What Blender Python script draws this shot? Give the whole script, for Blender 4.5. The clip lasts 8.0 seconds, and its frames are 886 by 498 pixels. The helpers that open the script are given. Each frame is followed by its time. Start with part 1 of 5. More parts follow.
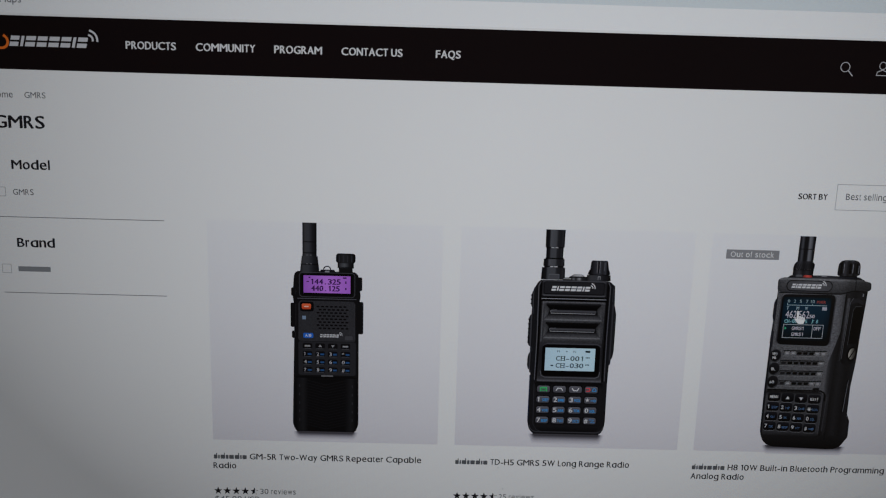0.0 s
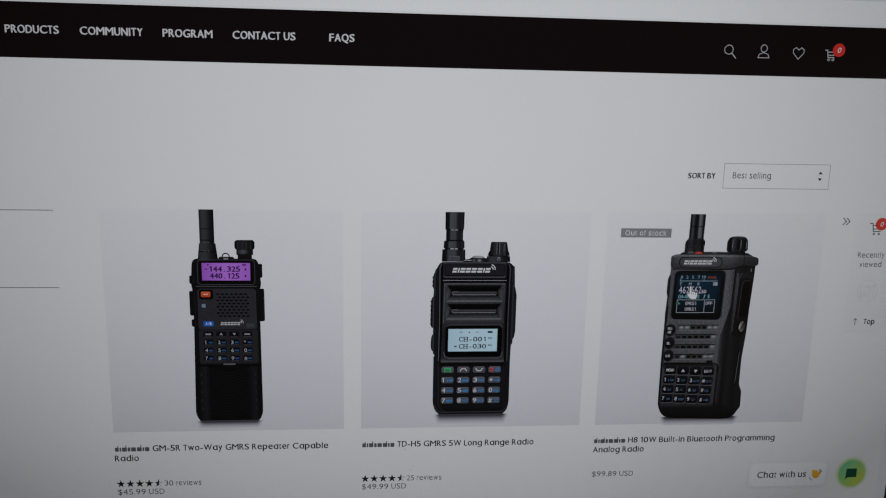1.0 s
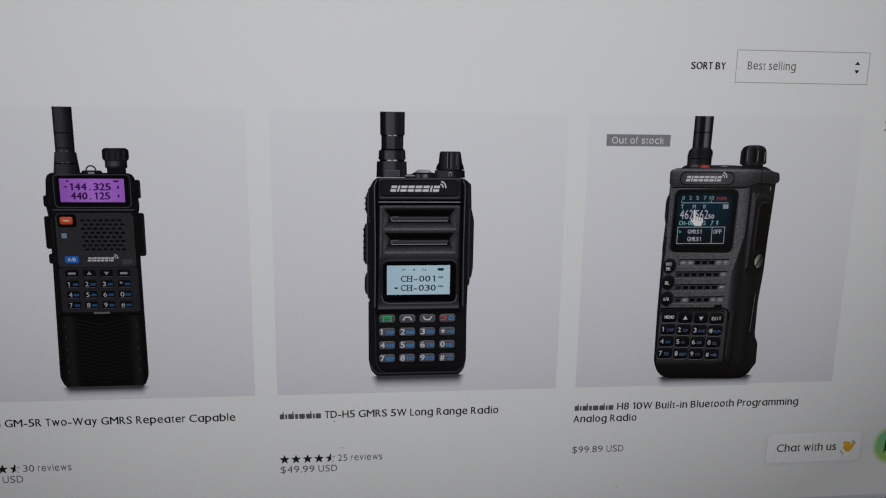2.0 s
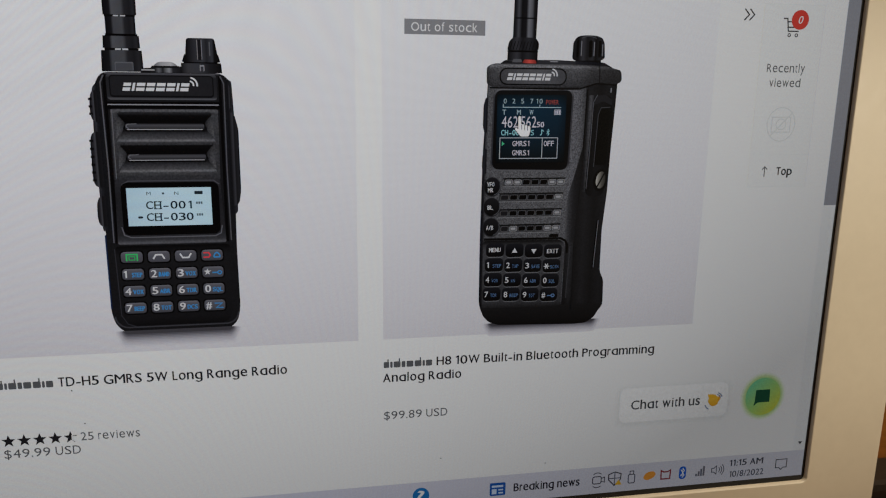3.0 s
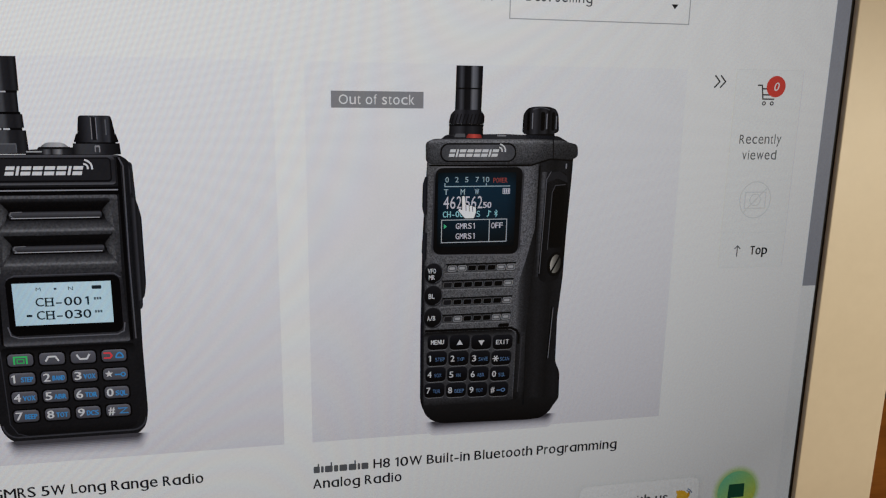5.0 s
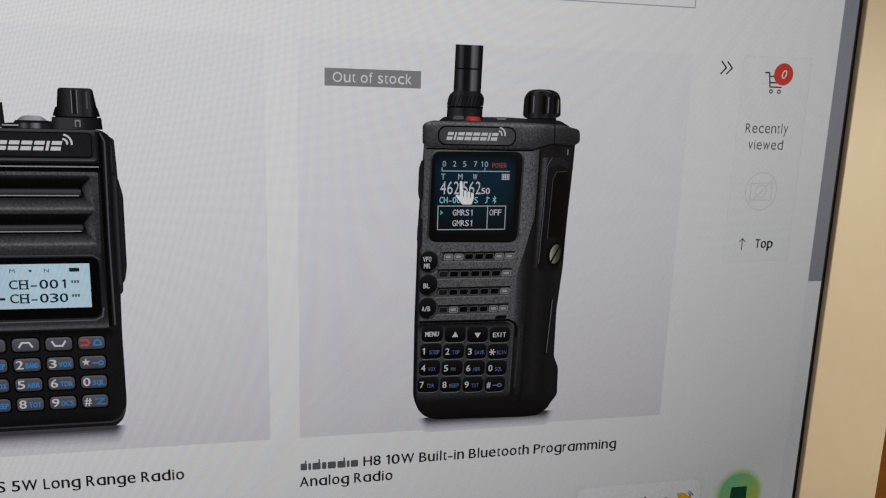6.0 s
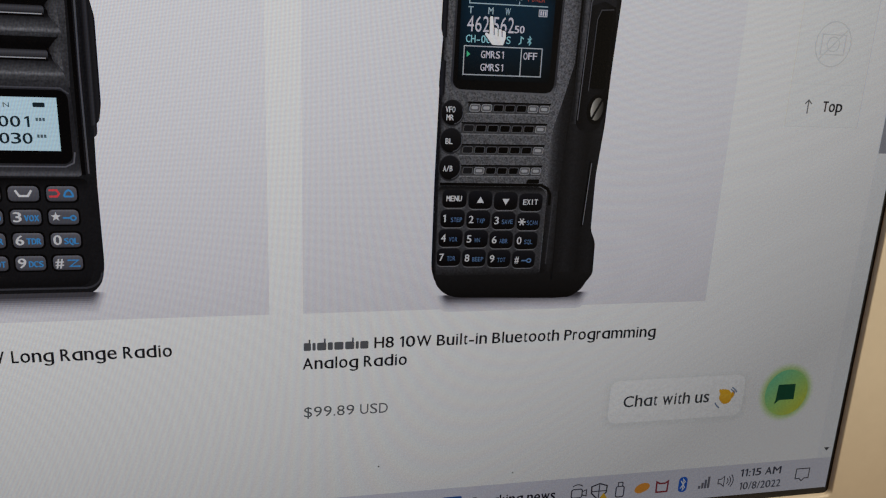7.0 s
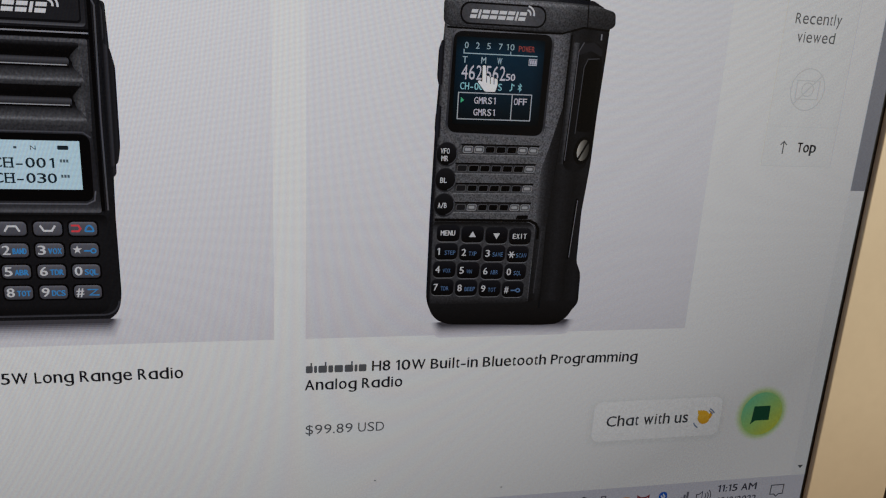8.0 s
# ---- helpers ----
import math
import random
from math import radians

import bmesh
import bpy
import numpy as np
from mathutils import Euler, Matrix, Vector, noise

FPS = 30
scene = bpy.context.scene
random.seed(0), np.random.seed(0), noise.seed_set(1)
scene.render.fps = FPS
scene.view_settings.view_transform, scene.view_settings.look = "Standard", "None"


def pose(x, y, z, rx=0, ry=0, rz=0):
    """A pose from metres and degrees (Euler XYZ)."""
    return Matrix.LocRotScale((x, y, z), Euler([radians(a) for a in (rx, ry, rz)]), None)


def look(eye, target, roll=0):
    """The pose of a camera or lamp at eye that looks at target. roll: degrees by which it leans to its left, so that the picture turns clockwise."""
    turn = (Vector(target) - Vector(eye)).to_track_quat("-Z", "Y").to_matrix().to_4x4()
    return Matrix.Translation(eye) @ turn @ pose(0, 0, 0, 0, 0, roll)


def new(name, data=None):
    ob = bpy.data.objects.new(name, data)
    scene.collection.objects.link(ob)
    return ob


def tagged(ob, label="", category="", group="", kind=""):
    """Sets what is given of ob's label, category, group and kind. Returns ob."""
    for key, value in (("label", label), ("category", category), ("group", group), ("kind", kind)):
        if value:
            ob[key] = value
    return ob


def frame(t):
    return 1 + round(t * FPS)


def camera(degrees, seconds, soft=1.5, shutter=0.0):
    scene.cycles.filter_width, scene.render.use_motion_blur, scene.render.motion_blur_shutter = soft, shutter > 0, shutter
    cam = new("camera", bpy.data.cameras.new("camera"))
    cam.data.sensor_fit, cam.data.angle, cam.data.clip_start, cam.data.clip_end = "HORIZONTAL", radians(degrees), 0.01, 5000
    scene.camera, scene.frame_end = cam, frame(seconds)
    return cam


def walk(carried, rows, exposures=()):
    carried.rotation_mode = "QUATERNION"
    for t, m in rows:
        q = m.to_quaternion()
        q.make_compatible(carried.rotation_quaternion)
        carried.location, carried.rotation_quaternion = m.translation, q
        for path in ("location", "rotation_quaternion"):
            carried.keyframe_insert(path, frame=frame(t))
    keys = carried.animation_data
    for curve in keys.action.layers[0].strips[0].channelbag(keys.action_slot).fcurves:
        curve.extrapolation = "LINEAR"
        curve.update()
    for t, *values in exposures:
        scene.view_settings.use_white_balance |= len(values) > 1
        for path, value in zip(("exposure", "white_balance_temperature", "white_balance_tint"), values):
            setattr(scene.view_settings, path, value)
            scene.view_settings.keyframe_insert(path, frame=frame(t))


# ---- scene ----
cam = camera(60.8, 8.0, soft=1.2)
# seconds, eye x y z, yaw, pitch, roll
ROWS = [
    (0.0, -0.0037, -0.3193, 1.1083, -0.72, -10.39, 1.63),
    (0.1, -0.0028, -0.3203, 1.1097, -1.81, -10.74, 1.83),
    (0.2, -0.0028, -0.3196, 1.1136, -3.12, -11.61, 1.89),
    (0.3, -0.0011, -0.3201, 1.1133, -3.95, -11.74, 1.91),
    (0.5, 0.0068, -0.3205, 1.1114, -4.37, -11.38, 1.67),
    (0.8, 0.0138, -0.3211, 1.1088, -4.69, -10.97, 1.29),
    (1.0, 0.0155, -0.3220, 1.1068, -4.98, -11.14, 1.22),
    (1.2, 0.0185, -0.3183, 1.1000, -5.02, -11.08, 1.16),
    (2.3, 0.0554, -0.2197, 1.0584, -7.32, -12.23, 0.91),
    (2.5, 0.0715, -0.2018, 1.0562, -8.48, -12.93, 0.99),
    (2.7, 0.0882, -0.2025, 1.0483, -10.26, -13.26, 1.09),
    (2.8, 0.0942, -0.2071, 1.0412, -10.69, -13.51, 1.01),
    (2.9, 0.0968, -0.2104, 1.0356, -10.61, -13.81, 0.91),
    (3.0, 0.0935, -0.2154, 1.0368, -10.72, -12.70, 0.72),
    (3.2, 0.0860, -0.2214, 1.0324, -11.21, -13.48, 0.63),
    (3.3, 0.0846, -0.2236, 1.0253, -11.08, -12.66, 0.52),
    (3.5, 0.0827, -0.2219, 1.0229, -11.25, -12.79, 0.44),
    (3.8, 0.0804, -0.2210, 1.0220, -11.36, -12.76, 0.37),
    (4.0, 0.0796, -0.2199, 1.0221, -11.51, -12.64, 0.36),
    (4.2, 0.0818, -0.2127, 1.0221, -11.57, -12.68, 0.39),
    (4.3, 0.0842, -0.2057, 1.0286, -11.71, -13.88, 0.64),
    (4.5, 0.0964, -0.1921, 1.0320, -11.48, -12.77, 0.59),
    (4.7, 0.1127, -0.1889, 1.0497, -11.34, -12.77, 0.77),
    (5.8, 0.1106, -0.1959, 1.0597, -12.34, -11.68, 1.63),
    (5.9, 0.1116, -0.1909, 1.0554, -12.20, -11.63, 1.69),
    (6.0, 0.1120, -0.1835, 1.0479, -12.41, -11.66, 1.82),
    (6.2, 0.1135, -0.1734, 1.0353, -12.40, -12.39, 1.91),
    (6.5, 0.1141, -0.1667, 1.0253, -12.42, -14.44, 2.22),
    (6.7, 0.1118, -0.1655, 1.0230, -12.56, -15.14, 2.44),
    (7.0, 0.1116, -0.1637, 1.0214, -12.58, -15.54, 2.61),
    (7.2, 0.1118, -0.1637, 1.0231, -12.52, -15.78, 2.77),
    (7.5, 0.1125, -0.1661, 1.0271, -12.32, -16.14, 2.93),
    (7.7, 0.1128, -0.1688, 1.0291, -12.38, -16.26, 3.05),
    (8.0, 0.1114, -0.1727, 1.0334, -12.34, -16.04, 3.20),
]
walk(cam, [(t, pose(x, y, z, 90 + pitch, 0, yaw) @ pose(0, 0, 0, 0, 0, roll)) for t, x, y, z, yaw, pitch, roll in ROWS],
     exposures=[(0.0, -0.17, 6220, 10), (1.2, -0.14, 6250, 10), (2.5, -0.03, 6420, 10), (3.0, 0.07, 6450, 10), (3.5, 0.25, 6480, 10), (4.0, 0.25, 6480, 10), (4.7, 0.18, 6450, 10), (6.0, 0.17, 6450, 11), (8.0, 0.11, 6450, 11)])

# ---- light: a dim room, an added warm spot, and the lit panel itself ----
world = bpy.data.worlds.new("room_air")
world.use_nodes = True
world.node_tree.nodes["Background"].inputs[0].default_value = (1.0, 0.85, 0.65, 1)
world.node_tree.nodes["Background"].inputs[1].default_value = 0.02
scene.world = world

# added unseen spot; its soft cone lights only one stretch of the bezel
lamp = bpy.data.lights.new("warm_spot_light", "SPOT")
lamp.energy, lamp.color, lamp.shadow_soft_size = 3.4, (1.0, 0.89, 0.68), 0.04
lamp.spot_size, lamp.spot_blend = radians(37), 1.0
new("warm_spot_light", lamp).matrix_world = look((0.50, -0.36, 1.04), (0.286, 0.0, 0.988))

ceiling_lamp = bpy.data.lights.new("ceiling_lamp_light", "AREA")
ceiling_lamp.energy, ceiling_lamp.color, ceiling_lamp.size = 11.5, (1.0, 0.80, 0.57), 0.4
new("ceiling_lamp_light", ceiling_lamp).matrix_world = look((0.45, -0.45, 2.38), (0.42, -0.1, 0.8))

# ---- materials ----
PANEL_LIGHT = 0.60   # how brightly the panel shows white
PITCH = 0.2575e-3    # size of one picture element of the panel


def linear(code):
    c = [int(code[i:i + 2], 16) / 255 for i in (0, 2, 4)]
    return tuple(v / 12.92 if v <= 0.04045 else ((v + 0.055) / 1.055) ** 2.4 for v in c) + (1.0,)


class Nodes:
    """A short hand for building node trees."""

    def __init__(self, tree):
        self.tree = tree

    def add(self, kind, **values):
        node = self.tree.nodes.new(kind)
        for key, value in values.items():
            if key.startswith("in_"):
                node.inputs[int(key[3:])].default_value = value
        return node

    def link(self, a, i, b, j):
        self.tree.links.new(a.outputs[i], b.inputs[j])

    def math(self, op, a, b):
        node = self.tree.nodes.new("ShaderNodeMath")
        node.operation = op
        for k, v in enumerate((a, b)):
            if isinstance(v, (int, float)):
                node.inputs[k].default_value = v
            else:
                self.tree.links.new(v, node.inputs[k])
        return node.outputs[0]


def panel_group():
    """The panel: rows of red, green and blue elements, with darkening towards the edges painted into its light."""
    g = bpy.data.node_groups.new("panel", "ShaderNodeTree")
    g.interface.new_socket("shown", in_out="INPUT", socket_type="NodeSocketColor")
    g.interface.new_socket("light", in_out="OUTPUT", socket_type="NodeSocketColor")
    n = Nodes(g)
    geo, sep, out, given = n.add("ShaderNodeNewGeometry"), n.add("ShaderNodeSeparateXYZ"), n.add("NodeGroupOutput"), n.add("NodeGroupInput")
    n.link(geo, 0, sep, 0)
    # vignette and viewing-angle darkening painted into the light, plus slight random unevenness
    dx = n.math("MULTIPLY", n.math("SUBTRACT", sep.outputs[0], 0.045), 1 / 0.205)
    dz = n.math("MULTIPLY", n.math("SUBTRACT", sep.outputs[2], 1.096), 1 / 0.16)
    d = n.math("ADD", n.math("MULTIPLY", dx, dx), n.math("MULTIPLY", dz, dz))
    vignette = n.math("MULTIPLY", n.math("MINIMUM", d, 1.9), VIGNETTE)
    cloud = n.add("ShaderNodeTexNoise", in_2=9.0, in_3=2.0)
    n.link(geo, 0, cloud, 0)
    patch = n.math("MULTIPLY", n.math("SUBTRACT", cloud.outputs[0], 0.5), 0.05)
    # sparkle of the matt coating
    matt = n.add("ShaderNodeTexNoise", in_2=2400.0, in_3=1.0)
    n.link(geo, 0, matt, 0)
    patch = n.math("ADD", patch, n.math("MULTIPLY", n.math("SUBTRACT", matt.outputs[0], 0.5), 0.16))
    lit = n.math("ADD", n.math("SUBTRACT", 1.0, vignette), patch)
    # picture elements, three colours side by side
    along = n.math("MULTIPLY", sep.outputs[0], 2 * math.pi / PITCH)
    rows = n.math("MULTIPLY", n.math("SINE", n.math("MULTIPLY", sep.outputs[2], 2 * math.pi / PITCH), 0), 0.7 * GRID)
    triad = n.add("ShaderNodeCombineColor")
    for k in range(3):
        wave = n.math("MULTIPLY", n.math("SINE", n.math("ADD", along, k * 2 * math.pi / 3 * CHROMA), 0), GRID)
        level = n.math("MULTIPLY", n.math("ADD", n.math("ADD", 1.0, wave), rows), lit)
        g.links.new(level, triad.inputs[k])
    mix = n.add("ShaderNodeMix")
    mix.data_type, mix.blend_type = "RGBA", "MULTIPLY"
    mix.inputs[0].default_value = 1.0
    g.links.new(given.outputs[0], mix.inputs[6])
    g.links.new(triad.outputs[0], mix.inputs[7])
    g.links.new(mix.outputs[2], out.inputs[0])
    return g


GRID, VIGNETTE, CHROMA = 0.21, 0.33, 0.6
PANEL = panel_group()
INKS = {}


def ink(stops, axis="", lo=0.0, hi=1.0, grain=0.0, size=900.0, across=()):
    """What the panel shows: one colour, or a run of colours from lo to hi (mm) along x, z or d (down to the right).
    grain: the picture's own texture. across: (mm along the other axis, share of the light) for pictured forms that turn away."""
    if isinstance(stops, str):
        stops = [(0.0, stops)]
    key = (tuple(stops), axis, lo, hi, grain, size, tuple(across))
    if key in INKS:
        return INKS[key]
    m = bpy.data.materials.new("shown_" + stops[0][1])
    m.use_nodes = True
    n = Nodes(m.node_tree)
    shader = m.node_tree.nodes["Principled BSDF"]
    shader.inputs["Base Color"].default_value = (0.003, 0.003, 0.003, 1)
    shader.inputs["Roughness"].default_value = 0.42
    shader.inputs["Specular IOR Level"].default_value = 0.06
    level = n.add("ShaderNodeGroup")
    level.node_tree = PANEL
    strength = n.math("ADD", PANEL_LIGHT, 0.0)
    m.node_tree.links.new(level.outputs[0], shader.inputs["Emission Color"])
    geo, sep = n.add("ShaderNodeNewGeometry"), n.add("ShaderNodeSeparateXYZ")
    n.link(geo, 0, sep, 0)
    px = n.math("MULTIPLY", sep.outputs[0], 1000.0)
    pz = n.math("MULTIPLY", n.math("SUBTRACT", sep.outputs[2], Z0), 1000.0)

    def run(place, first, last, marks, colours):
        ramp = n.add("ShaderNodeValToRGB")
        band = ramp.color_ramp
        while len(band.elements) < len(marks):
            band.elements.new(0.5)
        for e, (p, _), c in zip(band.elements, marks, colours):
            e.position, e.color = p, c
        m.node_tree.links.new(n.math("MULTIPLY", n.math("SUBTRACT", place, first), 1 / (last - first)), ramp.inputs[0])
        return ramp
    if grain:
        speck = n.add("ShaderNodeTexNoise", in_2=size, in_3=3.0)
        n.link(geo, 0, speck, 0)
        strength = n.math("MULTIPLY", strength, n.math("ADD", 1.0 - grain, n.math("MULTIPLY", speck.outputs[0], 2 * grain)))
    if across:
        a, b = across[0][0], across[-1][0]
        marks = [((p - a) / (b - a), v) for p, v in across]
        share = run(pz if axis == "x" else px, a, b, marks, [(v, v, v, 1) for _, v in marks])
        strength = n.math("MULTIPLY", strength, share.outputs[0])
    m.node_tree.links.new(strength, shader.inputs["Emission Strength"])
    if axis:
        place = {"x": px, "z": pz, "d": n.math("SUBTRACT", px, pz)}[axis]
        marks = sorted(stops)
        n.link(run(place, lo, hi, marks, [linear(code) for _, code in marks]), 0, level, 0)
    else:
        level.inputs[0].default_value = linear(stops[0][1])
    INKS[key] = m
    return m


def along(*marks):
    """Stops given at places in mm, as ink() takes them, with their first and last place."""
    a, b = marks[0][0], marks[-1][0]
    return [((p - a) / (b - a), tone) for p, tone in marks], a, b


def surface(name, colour, dark, rough, scale, bump=0.1, stretch=(1, 1, 1), metal=0.0):
    """A matt surface with two scales of variation between two colours."""
    m = bpy.data.materials.new(name)
    m.use_nodes = True
    n = Nodes(m.node_tree)
    shader = m.node_tree.nodes["Principled BSDF"]
    coord, mapping = n.add("ShaderNodeTexCoord"), n.add("ShaderNodeMapping")
    mapping.inputs["Scale"].default_value = stretch
    n.link(coord, 3, mapping, 0)
    big, fine = n.add("ShaderNodeTexNoise", in_2=scale, in_3=4.0), n.add("ShaderNodeTexNoise", in_2=scale * 14, in_3=3.0)
    n.link(mapping, 0, big, 0)
    n.link(mapping, 0, fine, 0)
    mix = n.math("ADD", n.math("MULTIPLY", big.outputs[0], 0.7), n.math("MULTIPLY", fine.outputs[0], 0.3))
    ramp = n.add("ShaderNodeValToRGB")
    ramp.color_ramp.elements[0].position, ramp.color_ramp.elements[1].position = 0.36, 0.64
    ramp.color_ramp.elements[0].color, ramp.color_ramp.elements[1].color = (*dark, 1), (*colour, 1)
    m.node_tree.links.new(mix, ramp.inputs[0])
    n.link(ramp, 0, shader, 0)
    m.node_tree.links.new(n.math("ADD", rough - 0.06, n.math("MULTIPLY", fine.outputs[0], 0.12)), shader.inputs["Roughness"])
    shader.inputs["Metallic"].default_value = metal
    relief = n.add("ShaderNodeBump")
    relief.inputs["Strength"].default_value, relief.inputs["Distance"].default_value = bump, 0.0006
    m.node_tree.links.new(fine.outputs[0], relief.inputs["Height"])
    n.link(relief, 0, shader, shader.inputs.find("Normal"))
    return m


CREAM = surface("cream_plastic", (0.76, 0.70, 0.58), (0.71, 0.65, 0.535), 0.42, 22, 0.06)
BLACK = surface("black_plastic", (0.012, 0.012, 0.013), (0.006, 0.006, 0.007), 0.35, 60, 0.05)
BORDER = surface("matt_black_border", (0.004, 0.004, 0.0045), (0.0025, 0.0025, 0.003), 0.65, 60, 0.05)
OAK = surface("oak_veneer", (0.58, 0.28, 0.055), (0.34, 0.14, 0.026), 0.45, 9, 0.15, (7, 7, 0.7))
DESK = surface("desk_laminate", (0.34, 0.15, 0.035), (0.18, 0.07, 0.016), 0.4, 7, 0.1, (0.8, 6, 6))
PAINT = surface("wall_paint", (0.60, 0.55, 0.46), (0.55, 0.50, 0.42), 0.8, 5, 0.15)
CARPET = surface("carpet", (0.20, 0.17, 0.14), (0.11, 0.09, 0.075), 0.95, 40, 0.6)
CEILING = surface("ceiling_paint", (0.78, 0.76, 0.72), (0.72, 0.70, 0.66), 0.9, 6, 0.2)
STEEL = surface("painted_steel", (0.30, 0.29, 0.27), (0.24, 0.23, 0.21), 0.35, 30, 0.05, metal=0.6)
SLOT = surface("slot_shade", (0.34, 0.27, 0.19), (0.22, 0.175, 0.12), 0.7, 40, 0.2)
GREY = surface("dark_grey_plastic", (0.03, 0.028, 0.026), (0.018, 0.017, 0.016), 0.5, 40, 0.2)

# ---- building helpers ----
Z0 = 0.9       # height of the panel's lower edge
STEP = 5e-5    # one layer of the shown picture
ORIGINS = {}


def part(name, bm, material, parent=None, label=""):
    """Links a bmesh as one mesh object, under a thing or a part."""
    data = bpy.data.meshes.new(name)
    bm.to_mesh(data)
    bm.free()
    return part_of(name, data, material, parent, label)


def part_of(name, data, material, parent=None, label=""):
    data.materials.append(material)
    ob = new(name, data)
    if parent:
        ob.parent = parent
        ob.matrix_parent_inverse = ORIGINS.get(parent.name, Matrix()).inverted()
    if label:
        ob["label"] = label
    return ob


def thing(name, place, label, category, **more):
    ob = new(name)
    ob.matrix_basis = Matrix.Translation(place)
    ORIGINS[name] = Matrix.Translation(place)
    return tagged(ob, label, category, **more)


def box(x0, x1, y0, y1, z0, z1, bevel=0.0):
    bm = bmesh.new()
    bmesh.ops.create_cube(bm, size=1)
    bmesh.ops.transform(bm, verts=bm.verts, matrix=Matrix.Translation(((x0 + x1) / 2, (y0 + y1) / 2, (z0 + z1) / 2)) @ Matrix.Diagonal((x1 - x0, y1 - y0, z1 - z0, 1)))
    if bevel:
        bmesh.ops.bevel(bm, geom=bm.edges[:], offset=bevel, segments=2, affect="EDGES", profile=0.6)
    return bm


# shapes of the shown picture: lists of outlines in mm on the panel
def rect(x0, z0, x1, z1):
    return [(x0, z0), (x1, z0), (x1, z1), (x0, z1)]


def rrect(x0, z0, x1, z1, r, n=5):
    pts = []
    for cx, cz, a in ((x1 - r, z0 + r, -90), (x1 - r, z1 - r, 0), (x0 + r, z1 - r, 90), (x0 + r, z0 + r, 180)):
        pts += [(cx + r * math.cos(radians(a + 90 * k / n)), cz + r * math.sin(radians(a + 90 * k / n))) for k in range(n + 1)]
    return pts


def oval(cx, cz, rx, rz, n=28, turn=0.0):
    c, s = math.cos(radians(turn)), math.sin(radians(turn))
    ring = [(rx * math.cos(2 * math.pi * k / n), rz * math.sin(2 * math.pi * k / n)) for k in range(n)]
    return [(cx + c * a - s * b, cz + s * a + c * b) for a, b in ring]


def slant(x0, z0, x1, z1, lean):
    return [(x0, z0), (x1, z0), (x1 + lean, z1), (x0 + lean, z1)]


class Strip:
    """A line of some width as one joined band: its two edges, side by side."""

    def __init__(self, left, right, closed):
        self.left, self.right, self.closed = left, right, closed


def stroke(points, w, closed=False):
    """A line of width w, mitred at its corners."""
    pts = [Vector(p) for k, p in enumerate(points) if k == 0 or (Vector(p) - Vector(points[k - 1])).length > 1e-4]
    last = len(pts) - 1
    left, right = [], []
    for k, p in enumerate(pts):
        a = pts[k - 1] if k or closed else None
        b = pts[(k + 1) % len(pts)] if k < last or closed else None
        u = (p - a).normalized() if a is not None else (b - p).normalized()
        v = (b - p).normalized() if b is not None else u
        cap = u * (w / 2) * (-1 if a is None else 1 if b is None else 0)
        mid = Vector((-u.y - v.y, u.x + v.x))
        mid = mid.normalized() if mid.length > 1e-6 else Vector((-u.y, u.x))
        reach = w / 2 / max(0.5, mid.dot(Vector((-u.y, u.x))))
        left.append(tuple(p + cap + mid * reach))
        right.append(tuple(p + cap - mid * reach))
    return [Strip(left, right, closed)]


def arc(cx, cz, r, a0, a1, n=8):
    return [(cx + r * math.cos(radians(a0 + (a1 - a0) * k / n)), cz + r * math.sin(radians(a0 + (a1 - a0) * k / n))) for k in range(n + 1)]


def star(cx, cz, r):
    return [(cx + (r if k % 2 == 0 else 0.42 * r) * math.sin(math.pi * k / 5), cz + (r if k % 2 == 0 else 0.42 * r) * math.cos(math.pi * k / 5)) for k in range(10)]


def soft(points, r=1.0, n=3):
    """An outline with its corners rounded."""
    out = []
    for i, p in enumerate(points):
        a, b, c = Vector(points[i - 1]), Vector(p), Vector(points[(i + 1) % len(points)])
        ra = min(r, 0.45 * (a - b).length, 0.45 * (c - b).length)
        s, e = b + (a - b).normalized() * ra, b + (c - b).normalized() * ra
        for k in range(n + 1):
            t = k / n
            q = (1 - t) ** 2 * s + 2 * t * (1 - t) * b + t * t * e
            out.append((q.x, q.y))
    return out


def show(name, layer, material, *outlines, label=""):
    """A patch of the shown picture, on its layer of the panel."""
    bm = bmesh.new()
    for k, outline in enumerate(outlines):
        y = -layer * STEP - k * 1e-7
        if isinstance(outline, Strip):
            one = [bm.verts.new((x / 1000, y, Z0 + z / 1000)) for x, z in outline.left]
            two = [bm.verts.new((x / 1000, y, Z0 + z / 1000)) for x, z in outline.right]
            for a in range(len(one) if outline.closed else len(one) - 1):
                b = (a + 1) % len(one)
                bm.faces.new((one[a], two[a], two[b], one[b]))
            continue
        verts = [bm.verts.new((x / 1000, y, Z0 + z / 1000)) for x, z in outline]
        area = sum(a[0] * b[1] - b[0] * a[1] for a, b in zip(outline, outline[1:] + outline[:1]))
        bm.faces.new(verts if area > 0 else verts[::-1])
    return part(name, bm, material, screen, label)


def show_each(name, layer, material, *outlines):
    for outline in outlines:
        show(name, layer, material, outline)


